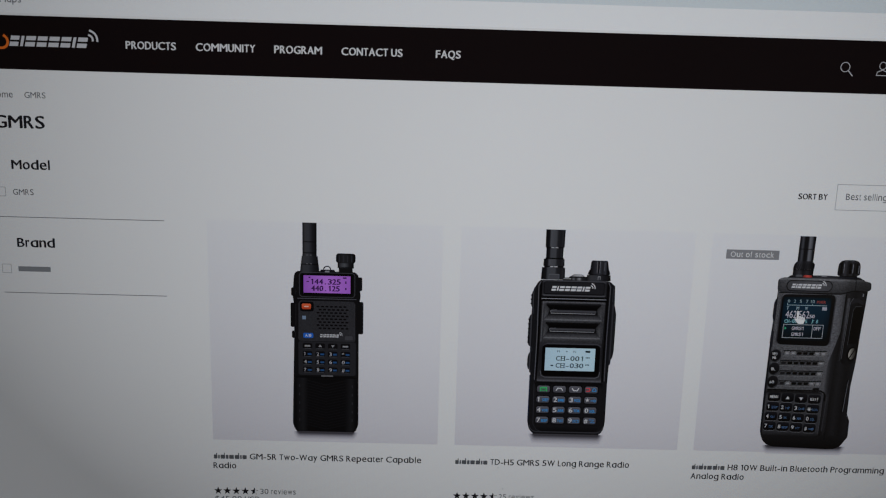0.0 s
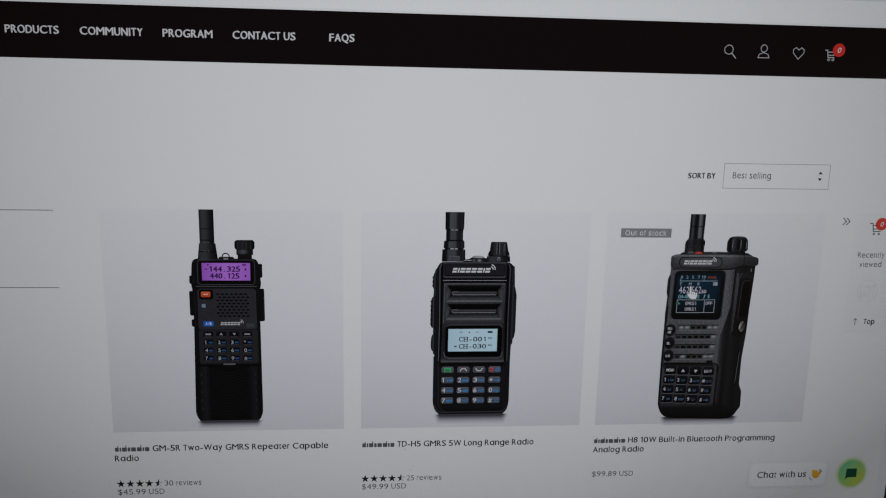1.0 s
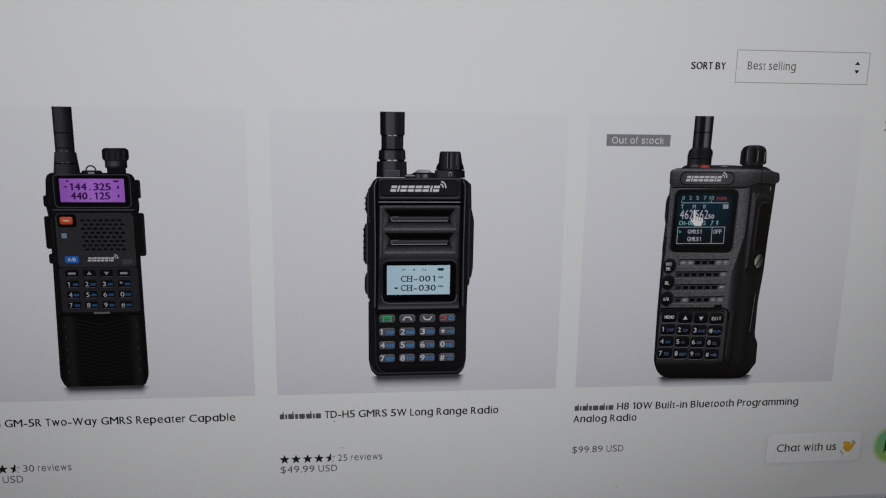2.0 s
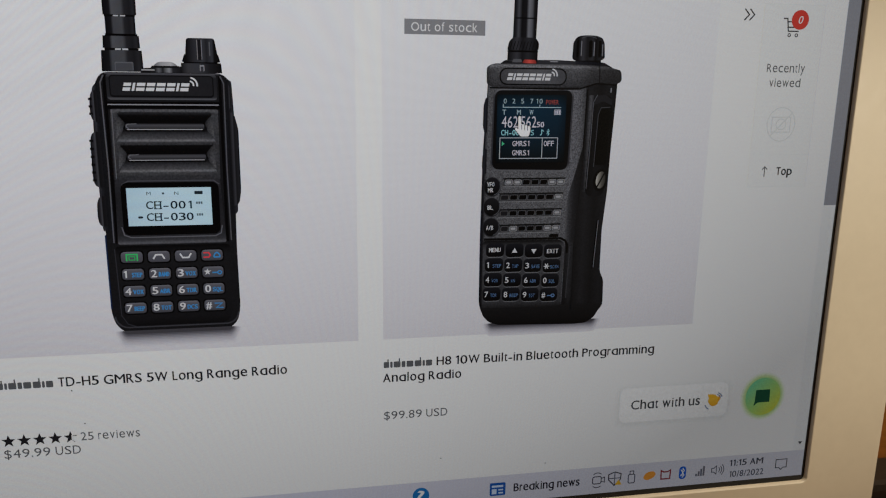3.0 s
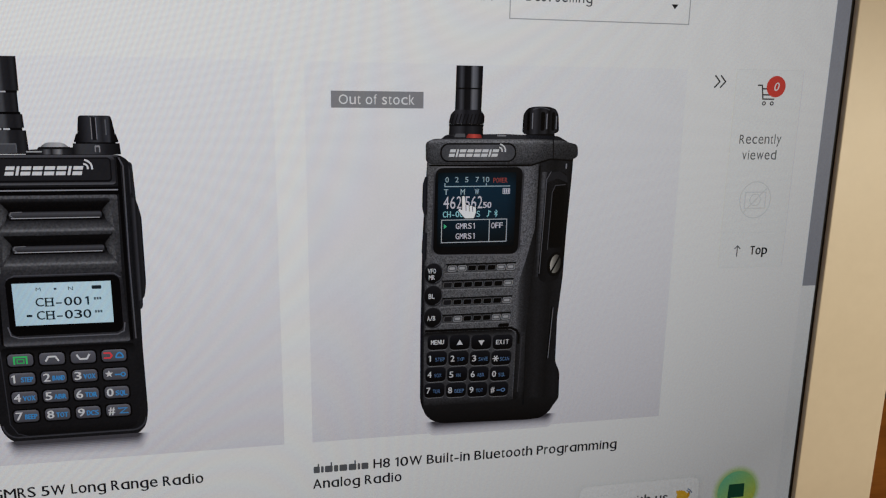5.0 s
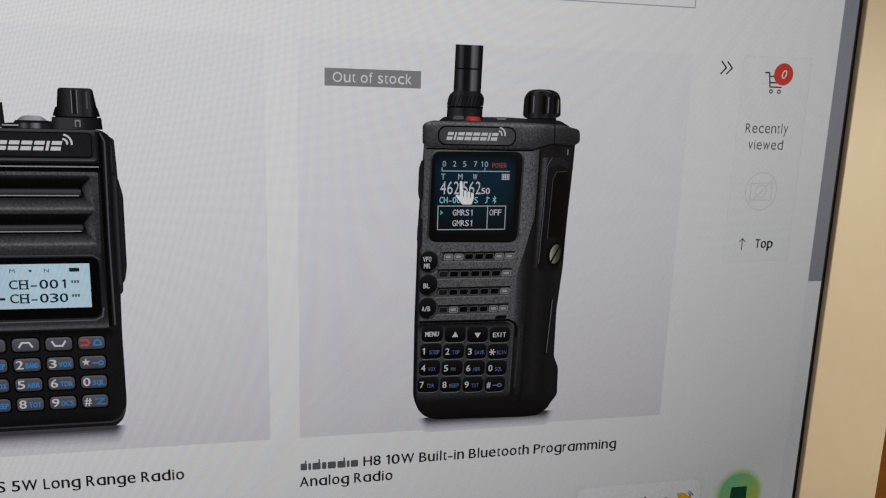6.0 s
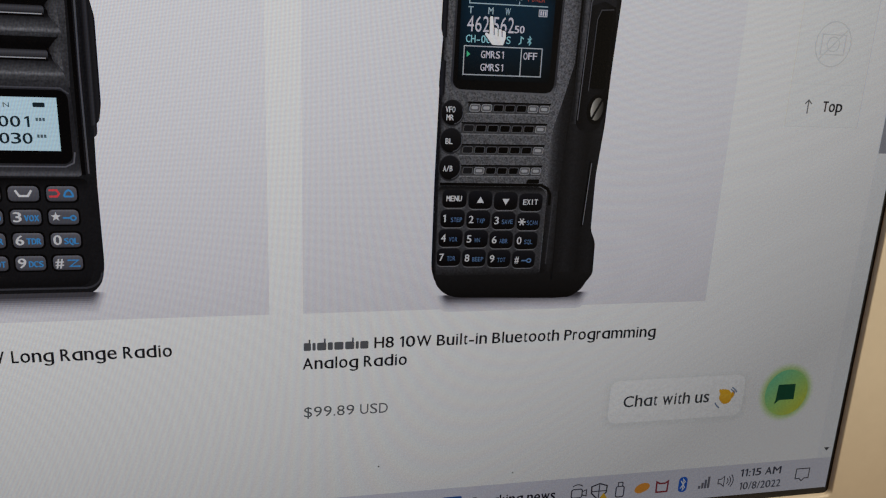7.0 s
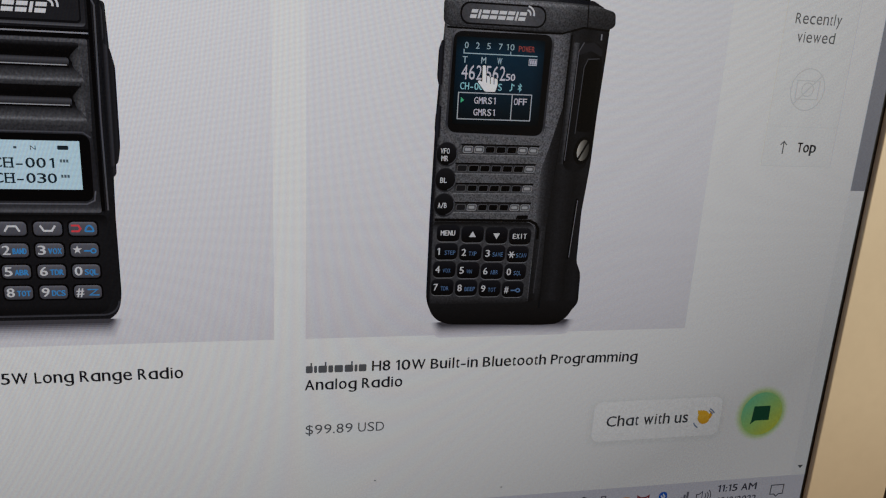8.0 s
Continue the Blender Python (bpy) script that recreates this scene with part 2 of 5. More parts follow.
# advance of each letter of a wide, round sans serif, in thousandths of the em
ADVANCE = dict(zip("abcdefghijklmnopqrstuvwxyz", (667, 667, 603, 667, 619, 352, 667, 591, 258, 262, 532, 258, 895, 591, 619, 667, 667, 379, 494, 352, 591, 551, 797, 534, 556, 478)))
ADVANCE.update(zip("ABCDEFGHIJKLMNOPQRSTUVWXYZ", (727, 632, 786, 711, 550, 541, 786, 696, 264, 500, 650, 465, 857, 722, 800, 598, 800, 625, 603, 548, 667, 727, 1033, 640, 634, 600)))
ADVANCE.update(zip("0123456789 -$:/.*#?", (690, 390, 600, 610, 660, 610, 640, 540, 620, 640, 270, 430, 640, 230, 400, 230, 420, 680, 560)))
NARROW = "ijl1I.:*-"
FONT_CAP, FONT_X, CAP, X_HEIGHT = 0.682, 0.449, 0.698, 0.79
LETTERS = {}


def letter(ch):
    """One letter of the built-in font: its corners and faces. The round a and g are made from the q."""
    if ch not in LETTERS:
        curve = bpy.data.curves.new("words", "FONT")
        curve.body, curve.resolution_u, curve.fill_mode = {"a": "q", "g": "q"}.get(ch, ch), 3, "FRONT"
        ob = bpy.data.objects.new("words", curve)
        data = bpy.data.meshes.new_from_object(ob)
        bpy.data.objects.remove(ob)
        verts = [(v.co.x, max(v.co.y, -0.005) if ch == "a" else v.co.y) for v in data.vertices]
        faces = [tuple(p.vertices) for p in data.polygons]
        if ch == "g":
            # the stem's foot turns into a bow to the left
            edge = max(x for x, _ in verts)
            bow = [(edge - 0.2 + 0.2 * math.cos(a), -0.07 + 0.155 * math.sin(a)) for a in [-math.pi * k / 8 for k in range(8)]]
            inner = [(edge - 0.2 + 0.115 * math.cos(a), -0.07 + 0.08 * math.sin(a)) for a in [-math.pi * k / 8 for k in range(8)]]
            verts = [(x, max(y, -0.075)) for x, y in verts]
            n = len(verts)
            verts += [q for pair in zip(bow, inner) for q in pair]
            faces += [(n + 2 * k, n + 2 * k + 1, n + 2 * k + 3, n + 2 * k + 2) for k in range(7)]
        if ch == "1":
            # a flag at its top
            edge, n = min(x for x, _ in verts), len(verts)
            verts += [(edge, 0.682), (edge, 0.56), (edge - 0.13, 0.50), (edge - 0.13, 0.59)]
            faces.append((n, n + 3, n + 2, n + 1))
        LETTERS[ch] = verts, faces
    return LETTERS[ch]


def lay_out(words, style, lead=()):
    """Corners and faces of a line of words, in heights of a capital."""
    verts, faces, slots, pen = [], [], [], 0.0
    for adv in lead:
        slots.append((pen / CAP, (pen + adv / 1000) / CAP))
        pen += adv / 1000
    pen += 0.27 if lead else 0
    for ch in words:
        adv = 0.62 if style == "mono" else ADVANCE.get(ch, 600) / 1000
        if ch != " ":
            vs, fs = letter(ch)
            lo, hi = min(x for x, _ in vs), max(x for x, _ in vs)
            side = 0.05 if style == "mono" else 0.058
            k = 1.0 if ch in NARROW and ch != "-" else (adv - 2 * side) / (hi - lo)
            if style == "mono" and ch == "-":
                k = 1.5
            mid = pen + adv / 2
            low = ch.islower() and style == "page"
            n = len(verts)
            for x, y in vs:
                if low and y > 0:
                    x_line = X_HEIGHT * FONT_CAP
                    y = y * x_line / FONT_X if y < FONT_X else x_line + (y - FONT_X) * (1.06 * FONT_CAP - x_line) / (FONT_CAP - FONT_X)
                verts.append(((mid + (x - (lo + hi) / 2) * k) / CAP, y / FONT_CAP))
            faces += [tuple(n + i for i in f) for f in fs]
        pen += adv
    return verts, faces, slots


def write(name, layer, material, words, x, z, cap, width=0.0, weight=0.0, align="left", slope=0.0, style="page", lead=()):
    """Words on the panel: lower left corner x, z, height of a capital and width of the line in mm. lead: places kept free before them."""
    verts, faces, slots = lay_out(words, style, lead)
    lo, hi = (0.0 if lead else min(v[0] for v in verts)), max(v[0] for v in verts)
    sx = width / (hi - lo) if width else cap
    shift = x - sx * lo - {"left": 0, "middle": sx * (hi - lo) / 2, "right": sx * (hi - lo)}[align]
    flat = [(shift + sx * a + slope * cap * b, z + cap * b) for a, b in verts]
    # a heavier stroke: the same letters once more, a little aside
    tries = (-1, 0, 1) if weight else (0,)
    points, all_faces = [], []
    for k in tries:
        n = len(points)
        points += [((a + k * weight * 0.5) / 1000, -layer * STEP - abs(k) * 2e-6, Z0 + (b + k * weight * 0.2) / 1000) for a, b in flat]
        all_faces += [tuple(n + i for i in f) for f in faces]
    data = bpy.data.meshes.new(name)
    data.from_pydata(points, [], all_faces)
    part_of(name, data, material, screen)
    return [(shift + sx * a, shift + sx * b) for a, b in slots]


# ---- the room that closes the place ----
def slab(name, dims, material, label, category):
    return tagged(part(name, box(*dims), material), label, category, kind="structure")


slab("floor", (-1.6, 1.9, -2.2, 0.6, -0.1, 0.0), CARPET, "brown carpet on the floor of the room", "floor")
slab("ceiling", (-1.6, 1.9, -2.2, 0.6, 2.45, 2.55), CEILING, "plain white painted ceiling", "ceiling")
slab("wall_north", (-1.6, 1.9, 0.5, 0.6, 0.0, 2.45), PAINT, "plain beige painted wall behind the desk", "wall")
slab("wall_south", (-1.6, 1.9, -2.3, -2.2, 0.0, 2.45), PAINT, "plain beige painted wall", "wall")
slab("wall_west", (-1.7, -1.6, -2.2, 0.6, 0.0, 2.45), PAINT, "plain beige painted wall", "wall")
slab("wall_east", (1.9, 2.0, -2.2, 0.6, 0.0, 2.45), PAINT, "plain beige painted wall", "wall")


def build_desk():
    desk = thing("desk", (0, 0.05, 0), "brown wooden desk under the monitor", "desk")
    part("desktop", box(-0.8, 1.0, -0.32, 0.42, 0.72, 0.75, 0.003), DESK, desk)
    for x in (-0.76, 0.96):
        part("side_panel", box(x - 0.015, x + 0.015, -0.28, 0.40, 0.0, 0.72, 0.002), DESK, desk)


def build_hutch():
    """The oak board behind the monitor, of upright planks."""
    hutch = thing("oak_panel", (0.5, 0.44, 0.75), "orange-brown oak board standing behind the monitor", "wood panel")
    for k in range(8):
        x = -0.7 + 0.21 * k
        part("plank", box(x, x + 0.207, 0.428, 0.446, 0.75, 1.75, 0.003), OAK, hutch)
    return hutch


def build_dark_box():
    """The dark case beside the monitor, low on the desk."""
    case = thing("black_case", (0.465, 0.114, 0.75), "small black plastic case standing on the desk", "case")
    part("body", box(0.37, 0.56, 0.10, 0.128, 0.756, 0.829, 0.004), GREY, case)
    part("front_panel", box(0.378, 0.552, 0.0965, 0.1005, 0.764, 0.820, 0.001), BLACK, case)
    for x in (0.40, 0.53):
        part("foot", box(x - 0.012, x + 0.012, 0.102, 0.126, 0.75, 0.757, 0.001), BLACK, case)


build_desk()
build_hutch()
build_dark_box()

# ---- the all-in-one computer ----
monitor = thing("desktop_monitor", (0.016, 0.10, 0.75), "cream plastic desktop monitor showing a web shop page, on the desk", "monitor")


def rim(x0, z0, x1, z1, r, y):
    return [(x / 1000, y / 1000, Z0 + z / 1000) for x, z in rrect(x0, z0, x1, z1, r, 6)]


def lofted(loops, cap_first=False, cap_last=False):
    bm = bmesh.new()
    rings = [[bm.verts.new(p) for p in loop] for loop in loops]
    for a, b in zip(rings, rings[1:]):
        for k in range(len(a)):
            j = (k + 1) % len(a)
            bm.faces.new((a[k], a[j], b[j], b[k]))
    if cap_first:
        bm.faces.new(rings[0][::-1])
    if cap_last:
        bm.faces.new(rings[-1])
    bmesh.ops.recalc_face_normals(bm, faces=bm.faces)
    return bm


L, R, B, T = -259.0, 293.6, -64.0, 308.0
bezel = part("bezel", lofted([
    rim(L, B, R, T, 9, 16), rim(L, B, R, T, 9, -0.2), rim(L + 0.4, B + 0.4, R - 0.4, T - 0.4, 8.6, -1.2), rim(L + 1.3, B + 1.3, R - 1.3, T - 1.3, 7.6, -1.6),
    rim(-232.1, -0.6, 265.7, 281.2, 2.0, -1.6), rim(-231.9, -0.4, 265.5, 281.0, 1.8, -1.5), rim(-231.75, -0.2, 265.32, 280.8, 1.7, -1.1), rim(-231.7, -0.08, 265.22, 280.7, 1.6, 0.0)]), CREAM, monitor)
part("rear_shell", lofted([rim(L + 0.4, B + 0.4, R - 0.4, T - 0.4, 9, 16), rim(L + 3, B + 3, R - 3, T - 3, 9, 24), rim(L + 60, B + 40, R - 60, T - 60, 14, 46)], cap_last=True), CREAM, monitor)
part("stand_neck", box(-0.034, 0.066, 0.05, 0.075, 0.757, 0.95, 0.004), STEEL, monitor, "grey metal neck of the stand")
part("stand_foot", box(-0.114, 0.146, -0.01, 0.18, 0.75, 0.760, 0.004), STEEL, monitor, "grey metal foot of the stand")
part("panel_border", lofted([rim(-231.9, -0.4, 265.5, 281.0, 1.4, -0.12), rim(-231.0, 0.7, 264.9, 280.0, 0.6, -0.1), rim(-230.0, 1.8, 264.2, 279, 0.2, 0.02)]), BORDER, monitor, "black border round the lit screen")

# rows of fine slots of the loudspeaker in the lower frame
# flat patches; the shade inside the slots is put into their colour
bm = bmesh.new()
for row in range(5):
    for k in range(26):
        x, z = 291.2 - 1.9 * k, -26.6 - 2.1 * row
        if k * 1.0 > 24 - row * 0.5:
            continue
        verts = [bm.verts.new((px / 1000, -0.00162, Z0 + pz / 1000)) for px, pz in rrect(x - 1.25, z - 0.3, x, z + 0.3, 0.28, 2)]
        bm.faces.new(verts)
tagged(part("speaker_slots", bm, SLOT, bezel, "dark rows of fine loudspeaker slots"), kind="stuff")

# ---- the shown page ----
screen = None
screen = show("screen", 0, ink("F4F4F4"), rect(-230, 1.8, 264.2, 279), label="lit flat screen with a web shop page of three products")
screen.parent = monitor
screen.matrix_parent_inverse = ORIGINS["desktop_monitor"].inverted()

WHITE = ink("F2F2F4")
TEXT, FAINT = ink("222226"), ink("5E6064")

show("browser_toolbar", 1, ink("FAFBFC"), rect(-230, 242.4, 264.2, 262))
show("browser_tabs", 1, ink("D8DDE2"), rect(-230, 262, 264.2, 279))
show("address_field", 2, ink("DFE7EB"), rrect(-150, 252.3, 236, 260.4, 3.0, 6), label="pale blue-grey address field of the browser")
show("share_icon", 3, FAINT, *stroke([(212.9, 255.6), (212.9, 253.0), (216.6, 253.0), (216.6, 254.4)], 0.3), *stroke([(213.9, 254.2), (214.6, 255.8), (216.6, 256.0)], 0.3), *stroke([(215.8, 257.0), (217.0, 256.0), (215.8, 255.0)], 0.3))
show("star_icon", 3, FAINT, *stroke(star(223.4, 255.2, 2.1), 0.3, True))
write("bookmark_text", 2, FAINT, "Maps", -181.5, 246.4, 2.6, 8.6)
show("page_header", 1, ink("150F11"), rect(-230, 220.0, 259.7, 241.4))
for words, x, w in (("PRODUCTS", -131.5, 20.3), ("COMMUNITY", -103.0, 24.1), ("PROGRAM", -71.0, 19.4), ("CONTACT US", -43.5, 24.9), ("FAQS", -4.8, 10.1)):
    write("menu_text", 2, ink("DCDCDE"), words, x, 229.5, 3.0, w, 0.24)
# mark of the shop: slanted blocks and two bows
show("shop_mark", 2, ink("E8742A"), *stroke(arc(-182, 231, 2.6, -100, 60), 1.0))

# icons of the header
ICON = ink("B9B9BD")
show("search_icon", 2, ICON, *stroke(oval(164.4, 230.6, 1.9, 1.9, 16), 0.32, True), *stroke([(165.8, 229.2), (167.6, 227.2)], 0.42))
show("account_icon", 2, ICON, *stroke(oval(180, 231.5, 1.4, 1.5, 14), 0.32, True), *stroke([(177.6, 227.6), (178.0, 229.0), (180, 229.8), (182.0, 229.0), (182.5, 227.6)], 0.32, True))
show("heart_icon", 2, ICON, *stroke([(195.6, 227.4), (193.2, 230.0), (193.2, 231.4), (194.4, 232.2), (195.6, 231.2), (196.8, 232.2), (198.0, 231.4), (198.0, 230.0)], 0.32, True))


def cart(layer, x, z, k, tone, spot):
    show("cart_icon", layer, tone, *stroke([(x - 2.4 * k, z + 2 * k), (x - 1.4 * k, z + 2 * k), (x - 0.9 * k, z - 1.2 * k), (x + 2.0 * k, z - 1.2 * k)], 0.4),
         *stroke([(x - 1.3 * k, z + 1.2 * k), (x + 2.2 * k, z + 1.2 * k), (x + 1.8 * k, z - 0.2 * k), (x - 1.1 * k, z - 0.2 * k)], 0.4),
         *stroke(oval(x - 0.5 * k, z - 2.2 * k, 0.45, 0.45, 8), 0.3, True), *stroke(oval(x + 1.6 * k, z - 2.2 * k, 0.45, 0.45, 8), 0.3, True))
    show("count_badge", layer + 1, ink("D8382F"), oval(spot[0], spot[1], spot[2], spot[2]))
    write("count_text", layer + 2, WHITE, "0", spot[0], spot[1] - 1.1, 2.2, 1.5, 0.0, "middle", 0.2)


cart(2, 209.9, 229.6, 0.95, ICON, (213.7, 231.6, 2.8))
cart(2, 241.3, 153.6, 1.15, ink("3A3A3E"), (243.9, 155.6, 2.9))

# side column
write("breadcrumb_text", 1, FAINT, "Home", -187.6, 208.6, 2.4, 8.6)
write("breadcrumb_text", 1, FAINT, "GMRS", -174.2, 208.6, 2.4, 8.7)
write("heading_text", 1, TEXT, "GMRS", -187.4, 196.2, 5.1, 20.6, 0.4)
for z, title in ((179.1, "Model"), (145.9, "Brand")):
    write("filter_title", 1, TEXT, title, -181.6, z, 3.8, 15.8, 0.3)
write("filter_text", 1, FAINT, "GMRS", -181.9, 168.3, 2.4, 8.7)
show("filter_text", 1, ink("8A8C90"), rect(-182.0, 135.2, -168.2, 137.4))
for z in (167.6, 134.4):
    show("checkbox", 1, ink("B4B6B8"), *stroke(rect(-188.8, z, -185.0, z + 3.8), 0.25, True))
for z in (158.8, 125.8):
    show("divider_line", 1, ink("85878A"), rect(-188.6, z - 0.16, -118.8, z + 0.16))

# sorting box
write("sort_label", 1, TEXT, "SORT BY", 151.1, 175.4, 2.4, 12.3, 0.2)
show("sort_box", 1, ink("B2B4B6"), *stroke(rect(167.3, 171.2, 216.2, 182.1), 0.28, True))
write("sort_text", 2, FAINT, "Best selling", 171.4, 175.6, 2.7, 17.6)
show("sort_arrow", 2, TEXT, [(210.9, 177.9), (212.9, 177.9), (211.9, 179.1)])
show("sort_arrow", 2, TEXT, [(210.9, 176.1), (211.9, 174.9), (212.9, 176.1)])

# picture tiles
for k, x in enumerate((-100.6, 8.0, 116.3)):
    tile = ink([(0.0, "E1DFE5"), (0.1, "E5E3E9"), (0.45, "EBEAEF"), (1.0, "F0F0F3")], "z", 60, 160)
    show("product_picture", 1, tile, rect(x, 60.0, x + 100.9, 159.8))

# captions, ratings and prices; the maker's word is a row of plain bars
MAKER = (548, 258, 667, 379, 667, 667, 258, 619)


def caption(x, end, words, second="", second_w=0.0):
    for k, (a, b) in enumerate(write("caption_text", 1, TEXT, words, x, 50.8, 2.75, end - x, 0.12, lead=MAKER)):
        top = 50.8 + (2.75 if k == 0 else 2.9 if k in (2, 5) else 2.15)
        gap = 0.12 if b - a < 1.6 else 0.2
        show("caption_bar", 1, ink("5E6064"), rrect(a + gap, 50.8, b - gap, 52.75, 0.3, 2))
        if k in (0, 2, 5):
            show("caption_bar", 1.2, ink("5E6064"), rect(b - 0.75, 52.6, b - 0.35, top))
    if second:
        write("caption_text", 1, TEXT, second, x, 46.2, 2.75, second_w, 0.12)


caption(-100.7, -6.9, "GM-5R Two-Way GMRS Repeater Capable", "Radio", 10.2)
caption(8.4, 87.6, "TD-H5 GMRS 5W Long Range Radio")
caption(116.2, 204.4, "H8 10W Built-in Bluetooth Programming", "Analog Radio", 24.3)


def rating(x, count, price):
    for k in range(5):
        show("star", 1, TEXT, star(x + 1.7 + 4.1 * k, 35.2, 1.95))
    show("star", 2, ink("E9EAEB"), [(x + 18.35, 36.1), (x + 18.35, 34.3), (x + 19.2, 33.9), (x + 19.0, 35.0), (x + 19.6, 35.6), (x + 18.7, 35.75)])
    write("review_text", 1, FAINT, count, x + 20.8, 34.0, 2.5, 16.1)
    write("price_text", 1, FAINT, price, x + 0.2, 30.0, 2.6, 20.3)


rating(-100.6, "30 reviews", "$45.99 USD")
rating(8.2, "25 reviews", "$49.99 USD")
write("price_text", 1, FAINT, "$99.89 USD", 116.4, 33.9, 2.6, 19.9)

show("stock_label", 2, ink("8C8C90"), rect(122.6, 148.8, 145.6, 152.9))
write("stock_text", 3, ink("E6E6E8"), "Out of stock", 124.5, 149.7, 2.3, 18.8)

# column at the page's edge
SIDE = ink("F1F2F2")
show("side_column", 1, SIDE, rect(231.6, 104.6, 252.0, 160.0))
show("side_column", 2, ink("E9EBEB"), *stroke(rect(231.6, 104.6, 252.0, 160.0), 0.2, True), *stroke([(231.6, 114.8), (252.0, 114.8)], 0.2))
show("collapse_icon", 2, TEXT, *stroke([(225.4, 158.2), (226.8, 156.7), (225.4, 155.2)], 0.4), *stroke([(227.1, 158.2), (228.5, 156.7), (227.1, 155.2)], 0.4))
write("side_text", 3, FAINT, "Recently", 234.4, 140.0, 2.5, 12.9)
write("side_text", 3, FAINT, "viewed", 235.7, 135.6, 2.5, 10.6)
show("viewed_picture", 3, ink("DFE1E1"), *stroke(oval(241.2, 124.2, 4.8, 5.2, 24), 0.3, True), *stroke(oval(241.2, 124.2, 1.7, 1.7, 14), 0.3, True), *stroke(rect(238.0, 121.8, 244.4, 126.4), 0.3, True), *stroke([(237.8, 120.6), (244.8, 127.8)], 0.35))
write("side_text", 3, TEXT, "Top", 241.4, 108.3, 2.5, 5.4, 0.15)
show("arrow_icon", 3, FAINT, *stroke([(237.2, 107.9), (237.2, 111.0)], 0.3), *stroke([(236.4, 110.2), (237.2, 111.0), (238.0, 110.2)], 0.3))

# scroll bar
show("scroll_track", 1, ink("EDEEEF"), rect(259.7, 11.5, 264.2, 242.4))
show("scroll_thumb", 2, ink("9496A0"), rect(259.8, 98.3, 264.2, 238.0))
show("scroll_arrow", 2, ink("4A4A4E"), [(261.2, 14.8), (262.1, 13.7), (263.0, 14.8)])

# chat bubble and button
for k, (g, tone) in enumerate(((1.6, "F1F2F2"), (1.1, "EEEFEF"), (0.6, "EBECEC"))):
    show("bubble_shade", 1 + k, ink(tone), rrect(193.8 - g, 26.9 - g - 0.3, 232.4 + g, 38.9 + g - 0.6, 2.6))
show("chat_bubble", 4, ink("FBFBFB"), rrect(193.8, 26.9, 232.4, 38.9, 2.2))
write("chat_text", 5, ink("3C3E42"), "Chat with us", 197.8, 31.4, 3.1, 24.5, 0.1)
show("wave_icon", 5, ink([(0.0, "F6C84A"), (1.0, "E8A824")], "z", 34.6, 30.4), soft([(225.1, 32.2), (226.8, 30.4), (228.8, 30.9), (229.3, 33.4), (227.8, 34.6), (225.6, 34.2)], 0.9, 4), label="yellow waving palm")
for k in range(4):
    show("wave_icon", 5.2 + 0.1 * k, ink("F2BA34"), oval(225.6 + 0.75 * k, 34.2 + 0.1 * k - 0.06 * k * k, 0.45, 0.95, 10, 30))
show("wave_icon", 5.7, ink("E8A824"), oval(229.2, 33.3, 0.5, 1.2, 10, -14))
show_each("wave_icon", 6, ink("7C8DA8"), *stroke(arc(227.4, 32.4, 3.2, 30, 62, 4), 0.4), *stroke(arc(227.4, 32.4, 2.6, 30, 62, 4), 0.35), *stroke(arc(227.0, 32.2, 2.9, 205, 240, 4), 0.4))
for k, (r, tone) in enumerate(((8.5, "EFF3EB"), (8.1, "E6EFDA"), (7.7, "DAEAC4"), (7.3, "CBE2AC"), (6.9, "BCDA96"))):
    show("button_glow", 1 + 0.5 * k, ink(tone), oval(245.6, 32.8, r, r + 0.3, 40))
show("chat_button", 4, ink([(0.0, "7ACF9C"), (0.5, "A2D278"), (1.0, "C8D24E")], "d", 204, 222), oval(245.6, 32.8, 6.5, 6.8, 40), label="round green and yellow chat button")
show("speech_icon", 5, ink("0E5038"), [(242.6, 30.9), (242.3, 29.5), (243.8, 30.7), (248.2, 30.7), (248.0, 35.3), (242.8, 35.3)])

# task bar
show("task_bar", 1, ink([(0.0, "C9C9DE"), (0.55, "D2D2E0"), (1.0, "D6D6E0")], "x", -60, 264), rect(-230, 1.8, 264.2, 11.5))
show("help_icon", 2, ink("1F74B8"), oval(128.1, 6.7, 2.7, 2.9))
write("help_text", 3, WHITE, "?", 128.1, 4.9, 3.6, 2.0, 0.3, "middle")
show("news_icon", 2, ink("1A56A8"), rrect(150.7, 4.4, 156.0, 9.0, 0.5))
show("news_icon", 3, ink("CFDDF4"), rect(151.4, 7.4, 155.2, 8.1), rect(151.4, 5.0, 153.0, 6.8), rect(153.6, 6.2, 155.2, 6.7), rect(153.6, 5.1, 155.2, 5.6))
write("task_text", 2, ink("20222C"), "Breaking news", 158.8, 5.4, 2.8, 22.6, 0.14)
MARK = ink("3E404C")
show("camera_icon", 2, MARK, *stroke(rrect(186.0, 5.4, 189.0, 8.0, 0.6, 3), 0.35, True), *stroke([(189.0, 7.2), (190.2, 7.7), (190.2, 5.8), (189.0, 6.2)], 0.3), *stroke(arc(187.6, 7.4, 2.0, 50, 130, 5), 0.3), *stroke(arc(187.6, 6.0, 2.0, 230, 310, 5), 0.3))
show("shield_icon", 2, MARK, *stroke([(193.8, 9.2), (191.6, 8.4), (191.7, 6.4), (193.8, 4.2), (195.9, 6.4), (196.0, 8.4)], 0.4, True), *stroke([(193.8, 9.2), (193.8, 4.2)], 0.3), *stroke([(191.7, 6.9), (196.0, 6.9)], 0.3))
